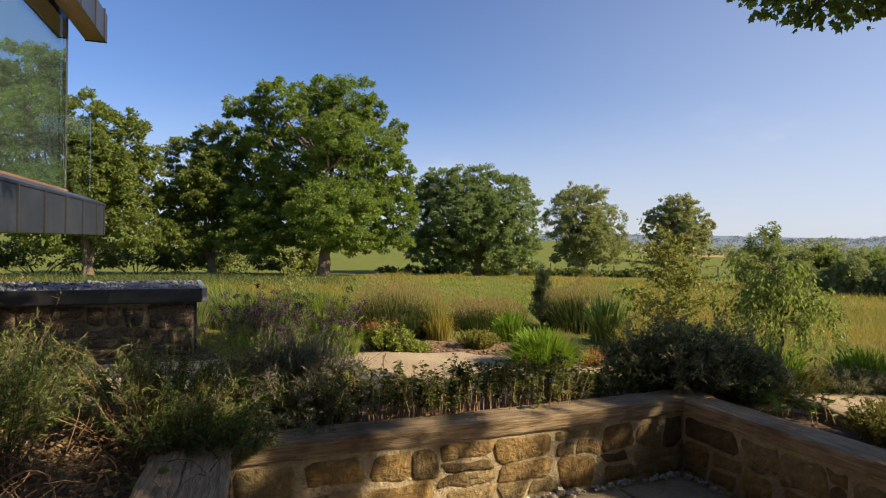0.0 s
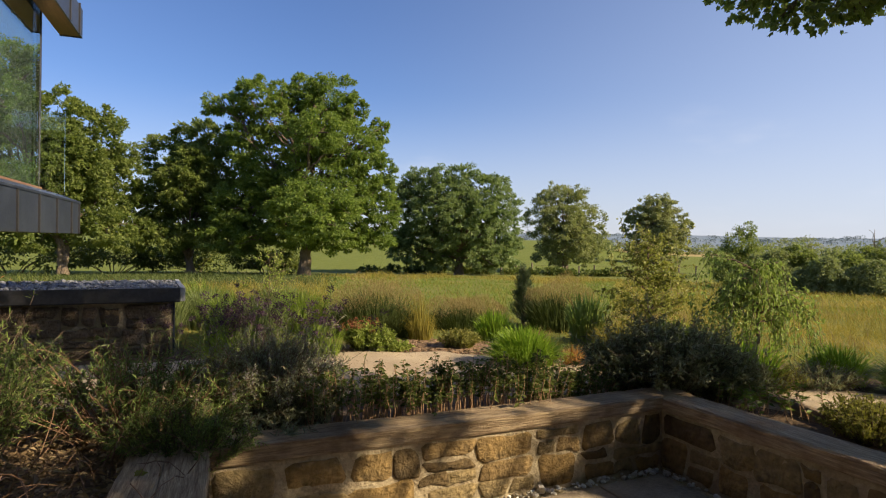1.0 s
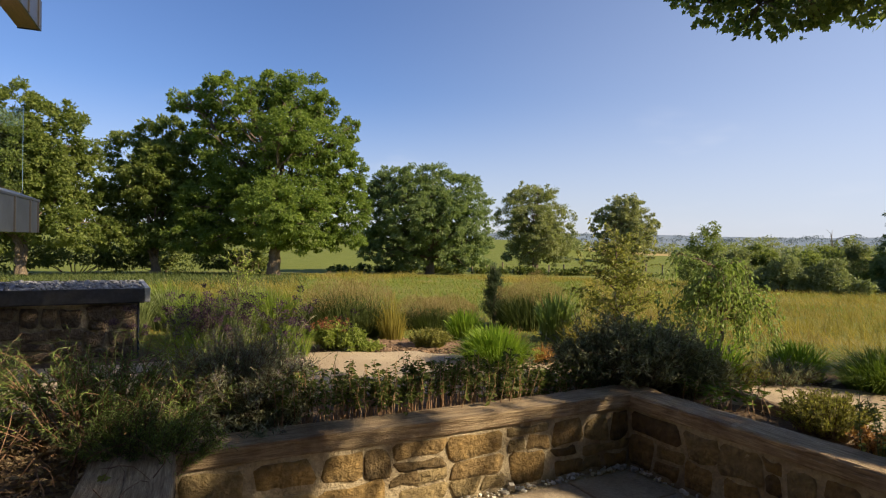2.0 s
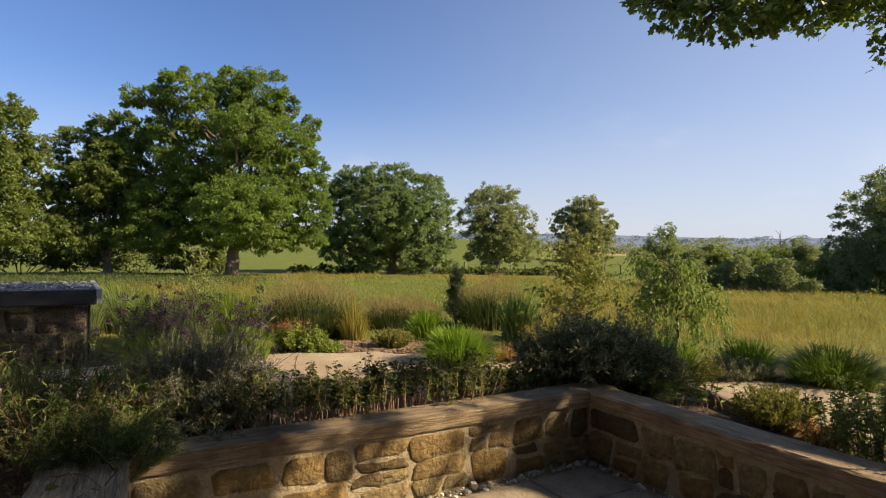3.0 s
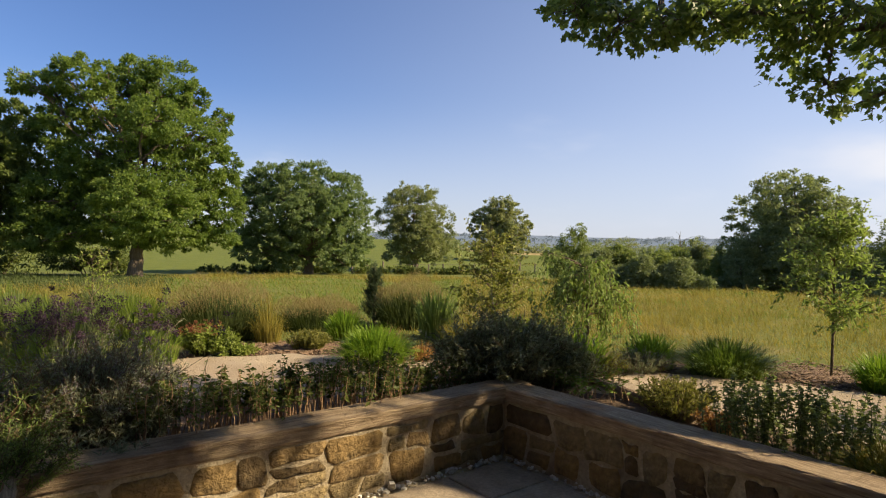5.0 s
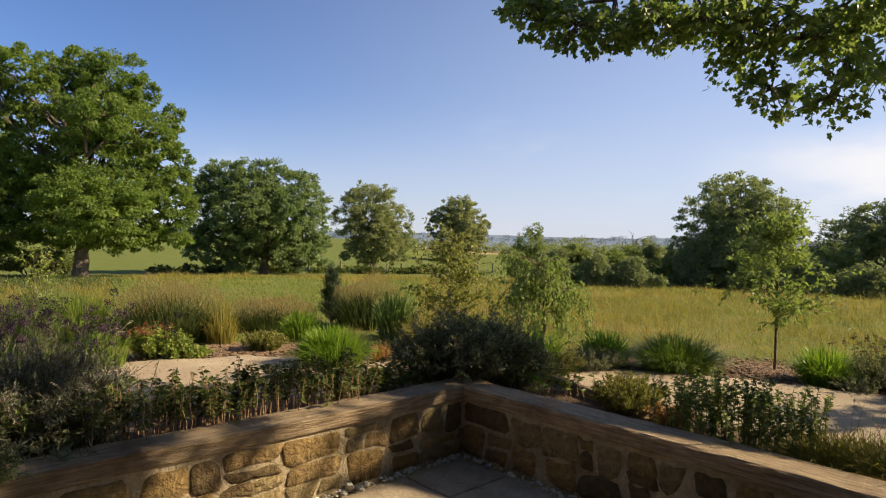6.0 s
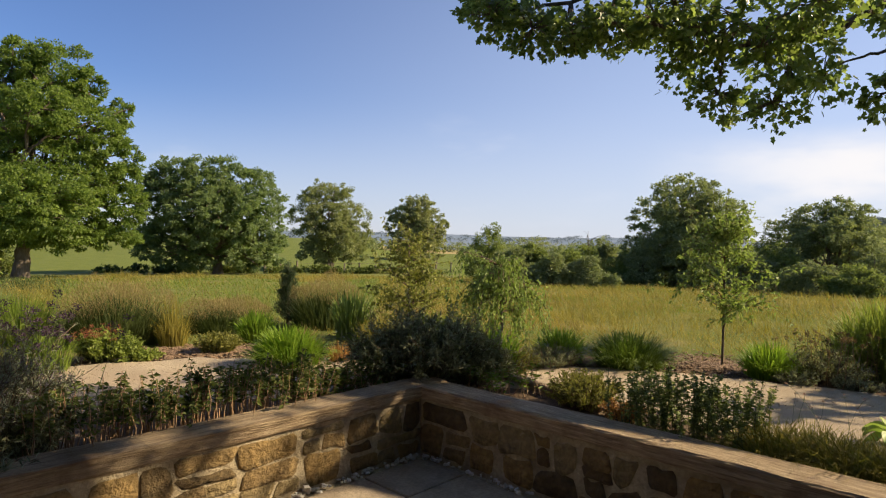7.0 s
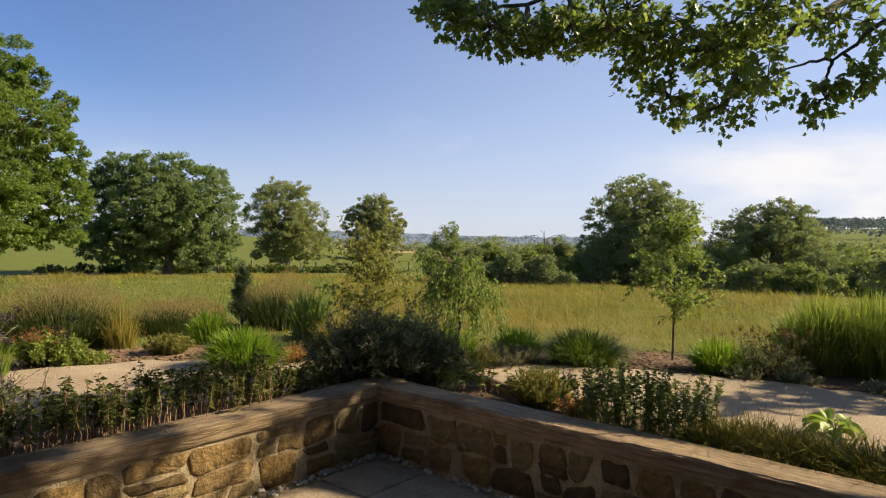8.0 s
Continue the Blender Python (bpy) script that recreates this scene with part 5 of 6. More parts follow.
def strap_clump(at, label, r, high, n, width, mat, seed, droop=0.75, name="strap_leaf_clump", oval=(1, 1), category="grass clump", group="", seg=4, fans=1, foot=0.55, least=0.72, mess=0.07):
    """A dome of blades that rise from a narrower foot and bend outwards."""
    rng = np.random.default_rng(seed)
    t = thing(name, at, label, category, group=group)
    a, q = rng.uniform(0, 2 * np.pi, n), np.sqrt(rng.random(n))
    way = np.stack([np.cos(a) * oval[0], np.sin(a) * oval[1], 0 * a], -1)
    up = np.array([0, 0, 1.0])
    base = way * (q * r * foot)[:, None] - up * 0.02 + rng.normal(size=(n, 3)) * [0.03 * r, 0.03 * r, 0]
    top = high * (1 - 0.88 * droop * q ** 2.6) * rng.uniform(least, 1.06, n)
    tip = way * (q * r * rng.uniform(0.9, 1.25, n))[:, None] + up * top[:, None] + rng.normal(size=(n, 3)) * [mess * r, mess * r, 0]
    rise_at = base + (tip - base) * [0.30, 0.30, 0] + up * (top * 0.75 + high * 0.42 * droop * q)[:, None]
    for i in range(fans):
        k = (a >= 2 * np.pi * i / fans) & (a < 2 * np.pi * (i + 1) / fans)
        ob = part("leaf_fan" if fans > 1 else "foliage", arcs(base[k], rise_at[k], tip[k], (width * rng.uniform(0.7, 1.3, n))[k], rng, seg), mat, t)
        ob["kind"] = "stuff"
    return t, rng


def leafy_stems(at, label, feet, high, leaves, leaf, mat, seed, name="leafy_perennial", stem=None, lo=0.25, width=0.5, hang=0.5, category="perennial", group="", lean=0.08, stem_r=0.0035):
    """Upright stems, each with its pairs of leaves; feet: x, y from the thing's base."""
    rng = np.random.default_rng(seed)
    t = thing(name, at, label, category, group=group)
    n = len(feet)
    a = np.concatenate([feet, np.full((n, 1), -0.03)], 1)
    b = a + np.stack([rng.normal(size=n) * lean, rng.normal(size=n) * lean, high * rng.uniform(0.72, 1.12, n)], -1)
    st = bend_paths(a, b, rng, 6, 0.03)
    for i in range(n):
        one = part("stem", tubes(st[i:i + 1], stem_r * np.linspace(1.2, 0.5, 6)[None], 4), stem or M["dry_stem"], t)
        p, d = along(st[i:i + 1], leaves, lo, 1.0, rng)
        side = unit(rng.normal(size=p.shape) * [1, 1, 0.15])
        ln = leaf * rng.uniform(0.55, 1.3, len(p))
        part("leafage", kites(p, side + d * 0.35 - np.array([0, 0, hang]) * rng.random((len(p), 1)), ln, ln * width, rng, 0.2), mat, one)["kind"] = "stuff"
    return t, st, rng


def plume_grass(at, label, r, high, seed):
    """Dense green base, its colour darkened for self-shade, under a haze of seed heads."""
    t, rng = strap_clump(at, label, r * 1.1, high * 0.95, int(5200 * r), 0.008, M["leaf_shadowy"], seed, 0.5, "plumed_grass", (1, 0.8), foot=0.75, least=0.4)
    n = int(14000 * r)
    a, q = rng.uniform(0, 2 * np.pi, n), np.sqrt(rng.random(n))
    p = np.stack([np.cos(a) * q * r, np.sin(a) * q * r * 0.8, high * (0.70 + 0.42 * rng.random(n) ** 0.7) * (1.04 - 0.30 * q ** 2)], -1)
    p[:, 2] *= 1 + 0.16 * np.sin(p[:, 0] * 9 + seed) * np.sin(p[:, 1] * 8 + 1)
    part("plume_haze", kites(p, np.stack([rng.normal(size=n) * 0.5, rng.normal(size=n) * 0.5, np.ones(n)], -1), rng.uniform(0.03, 0.06, n), 0.003, rng), M["grass_tan"], t, "hazy tan seed plumes")["kind"] = "stuff"
    return t


# --- bed behind the front wall and beside the store
t, st, rng = needle_shrub((-1.62, 3.55, SOIL), "sprawling rosemary bush with fresh green tips behind the wall", 0.66, 0.52, 140, 32, 0.042, 0.0075, M["leaf_rosemary"], 201, (1.1, 0.75), lo=0.55, stem=M["pruned_stem"], shoots=3, stem_r=0.0055)
needle_shrub((-2.25, 2.95, SOIL), "tall bright green rosemary at the bed's edge", 0.40, 0.74, 64, 46, 0.042, 0.0075, M["leaf_rosemary"], 202, (0.9, 0.9), shoots=3)
needle_shrub((-2.75, 3.9, SOIL), "rosemary bush growing against the store", 0.55, 0.50, 100, 34, 0.042, 0.0075, M["leaf_rosemary"], 203, shoots=3)
needle_shrub((-1.25, 3.15, SOIL), "low straggling rosemary hanging to the coping", 0.38, 0.34, 80, 56, 0.03, 0.006, M["leaf_rosemary"], 204, (1.1, 0.6), shoots=3)
t, st, rng = needle_shrub((-0.98, 3.88, SOIL), "grey-green lavender mass gone over behind the wall", 0.60, 0.58, 260, 46, 0.034, 0.006, M["leaf_grey"], 205, (0.85, 0.66), "lavender_bush", 0.15, shoots=3)
part("bloom", flower_balls(st[:, -1] + [0, 0, 0.01], 0.014, 12, 0.012, rng, 2.2), M["flower_mauve"], t, "faded mauve flower spikes")
needle_shrub((-0.80, 3.72, SOIL), "grey-leaved low shrub with upright shoots", 0.30, 0.32, 90, 44, 0.034, 0.008, M["leaf_dark"], 206, (1, 0.7), "grey_shrub", 0.2, shoots=3)
needle_shrub((-0.95, 3.42, SOIL), "silvery narrow-leaved plant at the coping", 0.26, 0.20, 46, 26, 0.055, 0.010, M["leaf_grey"], 207, (1.5, 0.5), "silver_plant", 0.3)


def litter():
    rng = np.random.default_rng(208)
    n = 5200
    a, b = rng.uniform(-5.2, -3.45, n), rng.uniform(-1.5, 1.2, n)
    p = np.array([W(u, v, SOIL + 0.012) for u, v in zip(a, b)]) + rng.uniform(0, 0.09, (n, 1)) * [0, 0, 1]
    ln = rng.uniform(0.02, 0.06, n)
    tagged(part("leaf_litter", kites(p, rng.normal(size=(n, 3)) * [1, 1, 0.25], ln, ln * 0.5, rng), M["leaf_dead"]), "dry brown leaf litter under the shrubs", "leaves", kind="stuff")
    s = thing("dry_prunings", W(-4.15, -0.45, SOIL), "tangle of bare brown woody stems below the rosemary", "twigs")
    k = 260
    foot = np.concatenate([rng.normal(size=(k, 2)) * [0.42, 0.50], np.full((k, 1), 0.02)], 1)
    tip = foot + np.stack([rng.normal(size=k) * 0.15 + 0.05, rng.normal(size=k) * 0.15, rng.uniform(0.0, 0.26, k)], -1)
    part("stem_tangle", tubes(bend_paths(foot, tip, rng, 8, 0.42), np.linspace(0.0034, 0.0014, 8)[None] * rng.uniform(0.6, 1.5, (k, 1)), 4), M["pruned_stem"], s)["kind"] = "stuff"
    leaf = part("fallen_leaf", maple_leaves(np.zeros((1, 3)), np.array([[1.0, 0.3, 0.1]]), 0.055, rng), M["grass_yellow"])
    leaf.location = Vector((-1.30, 2.76, TOP + 0.012))
    tagged(leaf, "single curled yellow leaf lying on the timber coping", "leaf")


litter()

# tall purple verbena and its neighbours
def verbena(at, label, n, w, high, seed):
    rng = np.random.default_rng(seed)
    feet = rng.normal(size=(n, 2)) * [w, w * 0.6]
    t, st, rng = leafy_stems(at, label, feet, high, 5, 0.05, M["leaf_deep"], seed, "verbena_plant", M["green_stem"], 0.1, 0.25, 0.2, "flowering plant", "", 0.12, 0.0025)
    side = np.repeat(st[:, 3:4], 2, 1).reshape(-1, 3)
    tips = side + np.stack([rng.normal(size=len(side)) * 0.07, rng.normal(size=len(side)) * 0.07, rng.uniform(0.12, 0.26, len(side))], -1) * high
    br = bend_paths(side, tips, rng, 6, 0.05)
    part("side_growth", tubes(br, np.full((len(br), 6), 0.0016), 3), M["green_stem"], t)["kind"] = "stuff"
    heads = np.concatenate([st[:, -1], tips])
    part("bloom", flower_balls(heads, rng.uniform(0.018, 0.042, len(heads)), 40, 0.016, rng, 0.8), M["flower_purple"], t, "small purple flower heads")
    return t


verbena((-1.42, 4.75, SOIL), "airy purple verbena with branching stems", 24, 0.32, 0.78, 211)
verbena((-1.10, 4.72, SOIL), "airy purple verbena beside the path", 24, 0.20, 0.76, 212)
strap_clump((-1.55, 5.45, SOIL), "arching green-gold grass clump beside the store", 0.55, 0.55, 700, 0.006, M["grass_green"], 213, 0.6, "ornamental_grass", (1.2, 0.9))
strap_clump((-1.9, 6.7, SOIL), "feathery tan grass clump by the store", 0.55, 0.66, 800, 0.007, M["leaf_blue"], 214, 0.5, "ornamental_grass")
strap_clump((-1.05, 6.25, SOIL), "green-gold ornamental grass at the path edge", 0.32, 0.42, 400, 0.006, M["grass_green"], 215, 0.5, "ornamental_grass")
for i, (x, y, h, m) in enumerate(((-5.3, 6.3, 0.72, "grass_rust"), (-4.45, 6.95, 0.78, "leaf_lime"), (-4.0, 7.25, 0.78, "leaf_blue"), (-5.0, 6.7, 0.76, "leaf_blue"), (-3.3, 7.7, 0.76, "leaf_blue"), (-3.7, 7.4, 0.74, "grass_rust"))):
    strap_clump((x, y, SOIL), "mixed dry and green grass tuft behind the store", 0.42, h, 420, 0.008, M[m], 216 + i, 0.5, "grass_tuft", mess=0.25, least=0.55)
for i, (x, y, h) in enumerate(((-2.25, 7.3, 0.62), (-2.9, 8.2, 0.6), (-1.6, 8.1, 0.6), (-2.2, 9.4, 0.6), (-3.4, 9.3, 0.6))):
    strap_clump((x, y, SOIL), "green-gold feathery grass beside the store", 0.5, h, 900, 0.007, M["leaf_blue"] if i % 2 else M["grass_green"], 230 + 7 * i, 0.55, "ornamental_grass", (1.2, 0.9))
needle_shrub((-5.35, 7.05, SOIL), "heap of dry brown twigs and stalks behind the store", 0.6, 0.82, 120, 30, 0.06, 0.006, M["grass_rust"], 228, (1.3, 0.7), "dry_shrub", 0.3, M["dry_stem"])
# leafy row along the front wall
rng = np.random.default_rng(221)
k = 240
row = np.stack([np.linspace(-0.98, 0.80, k) + rng.normal(size=k) * 0.03, rng.normal(size=k) * 0.075], -1) @ np.array([[U.x, U.y], [V.x, V.y]])
leafy_stems(tuple(W(-1.55, 0.40, SOIL)), "row of dark broad-leaved perennials with bare lower stems", row, 0.41, 19, 0.040, M["leaf_mint"], 221, "broad_leaved_perennial", M["dry_stem"], 0.46, 0.55, 0.8, lean=0.035)
k = 130
row = np.stack([np.linspace(-0.5, 0.60, k) + rng.normal(size=k) * 0.03, rng.normal(size=k) * 0.07], -1) @ np.array([[U.x, U.y], [V.x, V.y]])
leafy_stems(tuple(W(-0.42, 0.44, SOIL)), "low brown-stemmed perennials along the wall", row, 0.31, 18, 0.042, M["leaf_mint"], 222, "low_perennial", M["dry_stem"], 0.3, 0.5, 0.5)
# corner bush
needle_shrub((1.98, 4.80, SOIL), "dark grey-green rounded bush in shade at the wall corner", 0.66, 0.56, 330, 34, 0.056, 0.014, M["leaf_dark"], 231, (1.1, 0.7), "evergreen_bush", 0.15, shoots=3)
needle_shrub((2.42, 4.72, SOIL), "dark low bush spreading beside the corner bush", 0.32, 0.36, 120, 34, 0.056, 0.014, M["leaf_dark"], 235, (1.1, 0.8), "evergreen_bush", 0.15, shoots=3)
k = 30
feet = rng.normal(size=(k, 2)) * [0.20, 0.13]
leafy_stems((2.52, 4.25, SOIL), "straggling brown-stemmed perennial beside the coping", feet, 0.26, 12, 0.05, M["leaf_deep"], 232, "straggling_perennial", M["dry_stem"], 0.4, 0.35, 0.2)
strap_clump((2.78, 5.02, SOIL), "short green iris blades behind the corner bush", 0.34, 0.50, 260, 0.014, M["leaf_bright"], 233, 0.5, "iris_clump", mess=0.15)
needle_shrub((2.92, 4.95, SOIL), "olive-green low shrub by the path", 0.34, 0.26, 120, 34, 0.03, 0.008, M["leaf_amber"], 234, (1.1, 0.8), "low_shrub", 0.25)

# --- between path and meadow, from the store to the far end
t, st, rng = needle_shrub((-0.62, 6.72, SOIL), "bright green stonecrop with russet flower heads", 0.34, 0.30, 120, 26, 0.045, 0.022, M["leaf_lime"], 241, (1, 0.8), "stonecrop_plant", 0.3, M["green_stem"])
top = st[(st[:, -1, 2] > 0.17) & (st[:, -1, 0] < 0.12)][:, -1] + [0, 0, 0.05]
part("bloom", flower_balls(top, rng.uniform(0.012, 0.026, len(top)), 22, 0.011, rng, 0.6), M["flower_red"], t, "russet red flower heads")
needle_shrub((-0.38, 6.62, SOIL), "low lime-green leafy plant at the gravel edge", 0.26, 0.14, 90, 24, 0.04, 0.022, M["leaf_lime"], 242, (1.1, 0.7), "ground_cover_plant", 0.2, M["green_stem"])
plume_grass((-0.60, 7.85, SOIL - 0.01), "wide ornamental grass with base coloured dark for shade and tan plumes", 0.62, 0.64, 243)
plume_grass((0.62, 8.6, SOIL - 0.03), "low drift of pinkish tan plumed grass", 0.60, 0.40, 244)
strap_clump((-0.02, 7.45, SOIL), "tall upright golden grass beside the mulch", 0.26, 0.62, 360, 0.006, M["grass_gold"], 245, 0.8, "ornamental_grass", least=0.4, mess=0.2)
needle_shrub((0.42, 6.88, SOIL), "small grey-green herb mound on bare mulch", 0.25, 0.23, 130, 26, 0.032, 0.016, M["leaf_amber"], 246, (1, 0.9), "herb_mound", 0.25, M["green_stem"])
strap_clump((1.02, 5.92, SOIL), "fresh bright green daylily clump of arching blades", 0.46, 0.43, 1500, 0.011, M["leaf_bright"], 247, 0.85, "daylily_clump", (1, 0.9), fans=12, least=0.62, mess=0.10)
strap_clump((0.90, 7.45, SOIL), "green strap-leaved clump before the conifer", 0.32, 0.42, 460, 0.014, M["leaf_bright"], 248, 0.7, "daylily_clump", fans=8)
strap_clump((1.52, 5.95, SOIL), "rust-orange dry sedge tuft", 0.18, 0.24, 240, 0.006, M["grass_rust"], 249, 0.8, "dry_sedge")
strap_clump((1.28, 6.35, SOIL), "thin tan grass beside the daylily", 0.24, 0.36, 260, 0.005, M["grass_tan"], 250, 0.6, "thin_grass")
strap_clump((2.05, 7.45, SOIL), "grey-green upright strap-leaved clump", 0.34, 0.66, 280, 0.020, M["leaf_young"], 251, 0.55, "iris_clump", (1, 1))
plume_grass((1.98, 8.5, SOIL - 0.03), "pinkish tan plumed grass with green base coloured dark for shade", 0.52, 0.66, 252)
strap_clump((2.15, 6.4, SOIL), "soft tan and green grasses behind the bush", 0.40, 0.44, 500, 0.006, M["grass_gold"], 254, 0.5, "thin_grass")
strap_clump((2.95, 6.9, SOIL), "dark green blades behind the weeping tree", 0.35, 0.42, 260, 0.014, M["leaf_deep"], 255, 0.6, "iris_clump", (1.3, 0.8))


def conifer(at, label, high, r, seed):
    """Upright feathery plumes round a thin trunk."""
    rng = np.random.default_rng(seed)
    t = thing("dwarf_conifer", at, label, "conifer")
    n = 95
    h = rng.random(n) ** 1.1 * 0.82
    a = np.arange(n) * 2.4
    reach = r * (1 - h) ** 0.75 * rng.uniform(0.55, 1.2, n)
    foot = np.stack([0 * h, 0 * h, h * high * 0.9], -1)
    tip = np.stack([np.cos(a) * reach, np.sin(a) * reach, h * high * 0.92 + high * rng.uniform(0.10, 0.24, n)], -1)
    br = bend_paths(foot, tip, rng, 6, 0.04)
    part("branchwork", tubes(br, np.tile(np.linspace(0.005, 0.002, 6), (n, 1)), 4), M["twig"], t)["kind"] = "stuff"
    p, d = along(br, 80, 0.25, 1.0, rng)
    p = p + rng.normal(size=p.shape) * [0.016, 0.016, 0.02]
    part("foliage", kites(p, d * 0.8 + rng.normal(size=p.shape) * 0.35, rng.uniform(0.02, 0.045, len(p)), 0.010, rng), M["leaf_conifer"], t)
    part("trunk", tubes(np.array([[(0, 0, -0.05), (0, 0, high * 0.4), (0, 0, high * 0.9)]], float), np.array([[0.03, 0.02, 0.006]]), 7), M["bark"], t)


conifer((1.52, 9.05, SOIL), "slim upright blue-green dwarf conifer with feathery outline", 0.94, 0.21, 261)


def young_tree(name, at, label, high, spread, mat, seed, n_branch=26, leaf=0.055, weep=0.0, clear=0.3, per=22, trunk_r=0.014, twigs=4):
    rng = np.random.default_rng(seed)
    t = thing(name, at, label, "young tree")
    q = np.linspace(0, 1, 12)
    tr = np.stack([0.02 * np.sin(q * 3), 0.015 * np.sin(q * 2), -0.06 + q * (high * 0.96 + 0.06)], -1)[None]
    part("trunk", tubes(tr, trunk_r * np.linspace(1.1, 0.25, 12)[None], 7), M["bark"], t, smooth=True)
    s = np.sort(rng.uniform(clear, 0.97, n_branch))
    i = (s * 10.99).astype(int)
    a = tr[0, i]
    ang = rng.uniform(0, 2 * np.pi, n_branch) + np.arange(n_branch) * 2.4
    reach = spread * (1.05 - 0.75 * np.abs(s - 0.45) / 0.55) * rng.uniform(0.6, 1.1, n_branch)
    b = a + np.stack([np.cos(ang) * reach, np.sin(ang) * reach, reach * (0.55 - weep * 1.5) + rng.normal(size=n_branch) * 0.03], -1)
    br = bend_paths(a, b, rng, 7, 0.05)
    br[:, :, 2] += weep * 0.35 * (np.sin(np.linspace(0, np.pi, 7)) * reach[:, None])
    j = np.repeat(np.arange(n_branch), twigs)
    q = br[j, rng.integers(2, 7, len(j))]
    tw = bend_paths(q, q + rng.normal(size=q.shape) * spread * 0.26 + [0, 0, 0.05 * high * (1 - 3.2 * weep)], rng, 7, 0.06)
    part("branchwork", tubes(np.concatenate([br, tw]), np.concatenate([trunk_r * np.linspace(0.42, 0.12, 7)[None] * np.ones((n_branch, 1)), np.full((len(tw), 7), 0.0017)]), 4), M["twig"], t)["kind"] = "stuff"
    p1, d1 = along(br, per, 0.3, 1, rng)
    p2, d2 = along(tw, per // 2, 0.1, 1, rng)
    p, d = np.concatenate([p1, p2]), np.concatenate([d1, d2])
    p = p + rng.normal(size=p.shape) * 0.012
    ln = leaf * rng.uniform(0.6, 1.3, len(p))
    part("foliage", kites(p, d * 0.5 + rng.normal(size=p.shape) * 0.6 - [0, 0, 0.15 + weep], ln, ln * rng.uniform(0.4, 0.6, len(p)), rng), mat, t)
    return t


def weeping_tree(at, label, high, seed):
    rng = np.random.default_rng(seed)
    t = thing("weeping_tree", at, label, "young tree")
    q = np.linspace(0, 1, 12)
    tr = np.stack([0.04 * np.sin(q * 4), 0.02 * np.sin(q * 2), -0.06 + q * (high * 0.92 + 0.06)], -1)[None]
    part("trunk", tubes(tr, 0.022 * np.linspace(1.1, 0.3, 12)[None], 7), M["bark"], t, smooth=True)
    n = 52
    s = rng.uniform(0.45, 1.0, n)
    a = tr[0, (s * 10.99).astype(int)]
    ang = np.arange(n) * 2.4 + rng.normal(size=n) * 0.3
    reach = rng.uniform(0.2, 0.66, n)
    k = np.linspace(0, 1, 9)
    fall = np.minimum(rng.uniform(0.45, 1.15, n), a[:, 2] - 0.04)
    br = np.stack([a[:, :1] + np.cos(ang)[:, None] * reach[:, None] * k ** 0.55, a[:, 1:2] + np.sin(ang)[:, None] * reach[:, None] * k ** 0.55,
                   a[:, 2:] + 0.16 * np.sin(k * 2.6) * (reach[:, None] / 0.4) - fall[:, None] * k ** 2], -1) + rng.normal(size=(n, 9, 3)) * 0.012
    part("branchwork", tubes(br, 0.006 * np.linspace(1, 0.2, 9)[None] * np.ones((n, 1)), 4), M["twig"], t)["kind"] = "stuff"
    p, d = along(br, 84, 0.12, 1, rng)
    p = p + rng.normal(size=p.shape) * 0.026
    ln = 0.05 * rng.uniform(0.6, 1.3, len(p))
    part("foliage", kites(p, d * 0.4 + rng.normal(size=p.shape) * 0.6 - [0, 0, 0.6], ln, ln * rng.uniform(0.4, 0.6, len(p)), rng), M["leaf_young"], t)


young_tree("young_birch", (2.62, 6.95, SOIL), "slender young tree with olive and amber leaves", 1.36, 0.60, M["leaf_birch"], 271, 46, 0.05, 0.05, 0.22, 27)
weeping_tree((3.28, 5.80, SOIL), "small weeping tree with pale green hanging leaves", 1.22, 273 - 1)
young_tree("pale_stemmed_shrub", (-2.30, 8.9, SOIL), "open pale-stemmed young shrub before the big tree", 1.05, 0.42, M["leaf_lime"], 229, 20, 0.05, 0.0, 0.15, 9, 0.008)
young_tree("young_apple_tree", (5.30, 4.58, SOIL), "thin young fruit tree on a clear stem in mulch", 1.66, 0.52, M["leaf_young"], 273, 46, 0.055, 0.08, 0.30, 24, 0.014)

ring = part("mulch_ring", rocks(np.concatenate([RNG.normal(size=(900, 2)) * 0.30 + [5.30, 4.62], np.full((900, 1), SOIL + 0.012)], 1), RNG.uniform(0.012, 0.03, 900), RNG, 0.4), M["mulch"])
tagged(ring, "brown bark mulch round the young tree", "mulch", kind="stuff")
ring = part("mulch_patch", rocks(np.concatenate([RNG.normal(size=(1400, 2)) * [0.42, 0.22] + [0.35, 7.0], np.full((1400, 1), SOIL + 0.012)], 1), RNG.uniform(0.012, 0.03, 1400), RNG, 0.4), M["mulch"])
tagged(ring, "brown bark mulch on the bed beside the path", "mulch", kind="stuff")

# --- far side of the path
needle_shrub((3.42, 5.05, SOIL), "grey lavender mound with faded flowers at the gravel", 0.34, 0.24, 150, 34, 0.032, 0.006, M["leaf_grey"], 281, (1.2, 0.8), "lavender_mound", 0.2)
strap_clump((3.80, 5.35, SOIL), "bright green daylily clump across the path", 0.36, 0.38, 1000, 0.009, M["leaf_bright"], 282, 0.75, "daylily_clump", fans=8, least=0.5, mess=0.18)
strap_clump((4.28, 4.85, SOIL), "broad deep green daylily clump across the path", 0.50, 0.40, 1900, 0.008, M["leaf_deep"], 283, 0.75, "daylily_clump", (1.1, 1), fans=10, least=0.5, mess=0.18)
strap_clump((5.28, 4.02, SOIL), "fresh green daylily clump beside the young tree", 0.34, 0.38, 1000, 0.009, M["leaf_bright"], 284, 0.75, "daylily_clump", fans=8, least=0.5, mess=0.18)
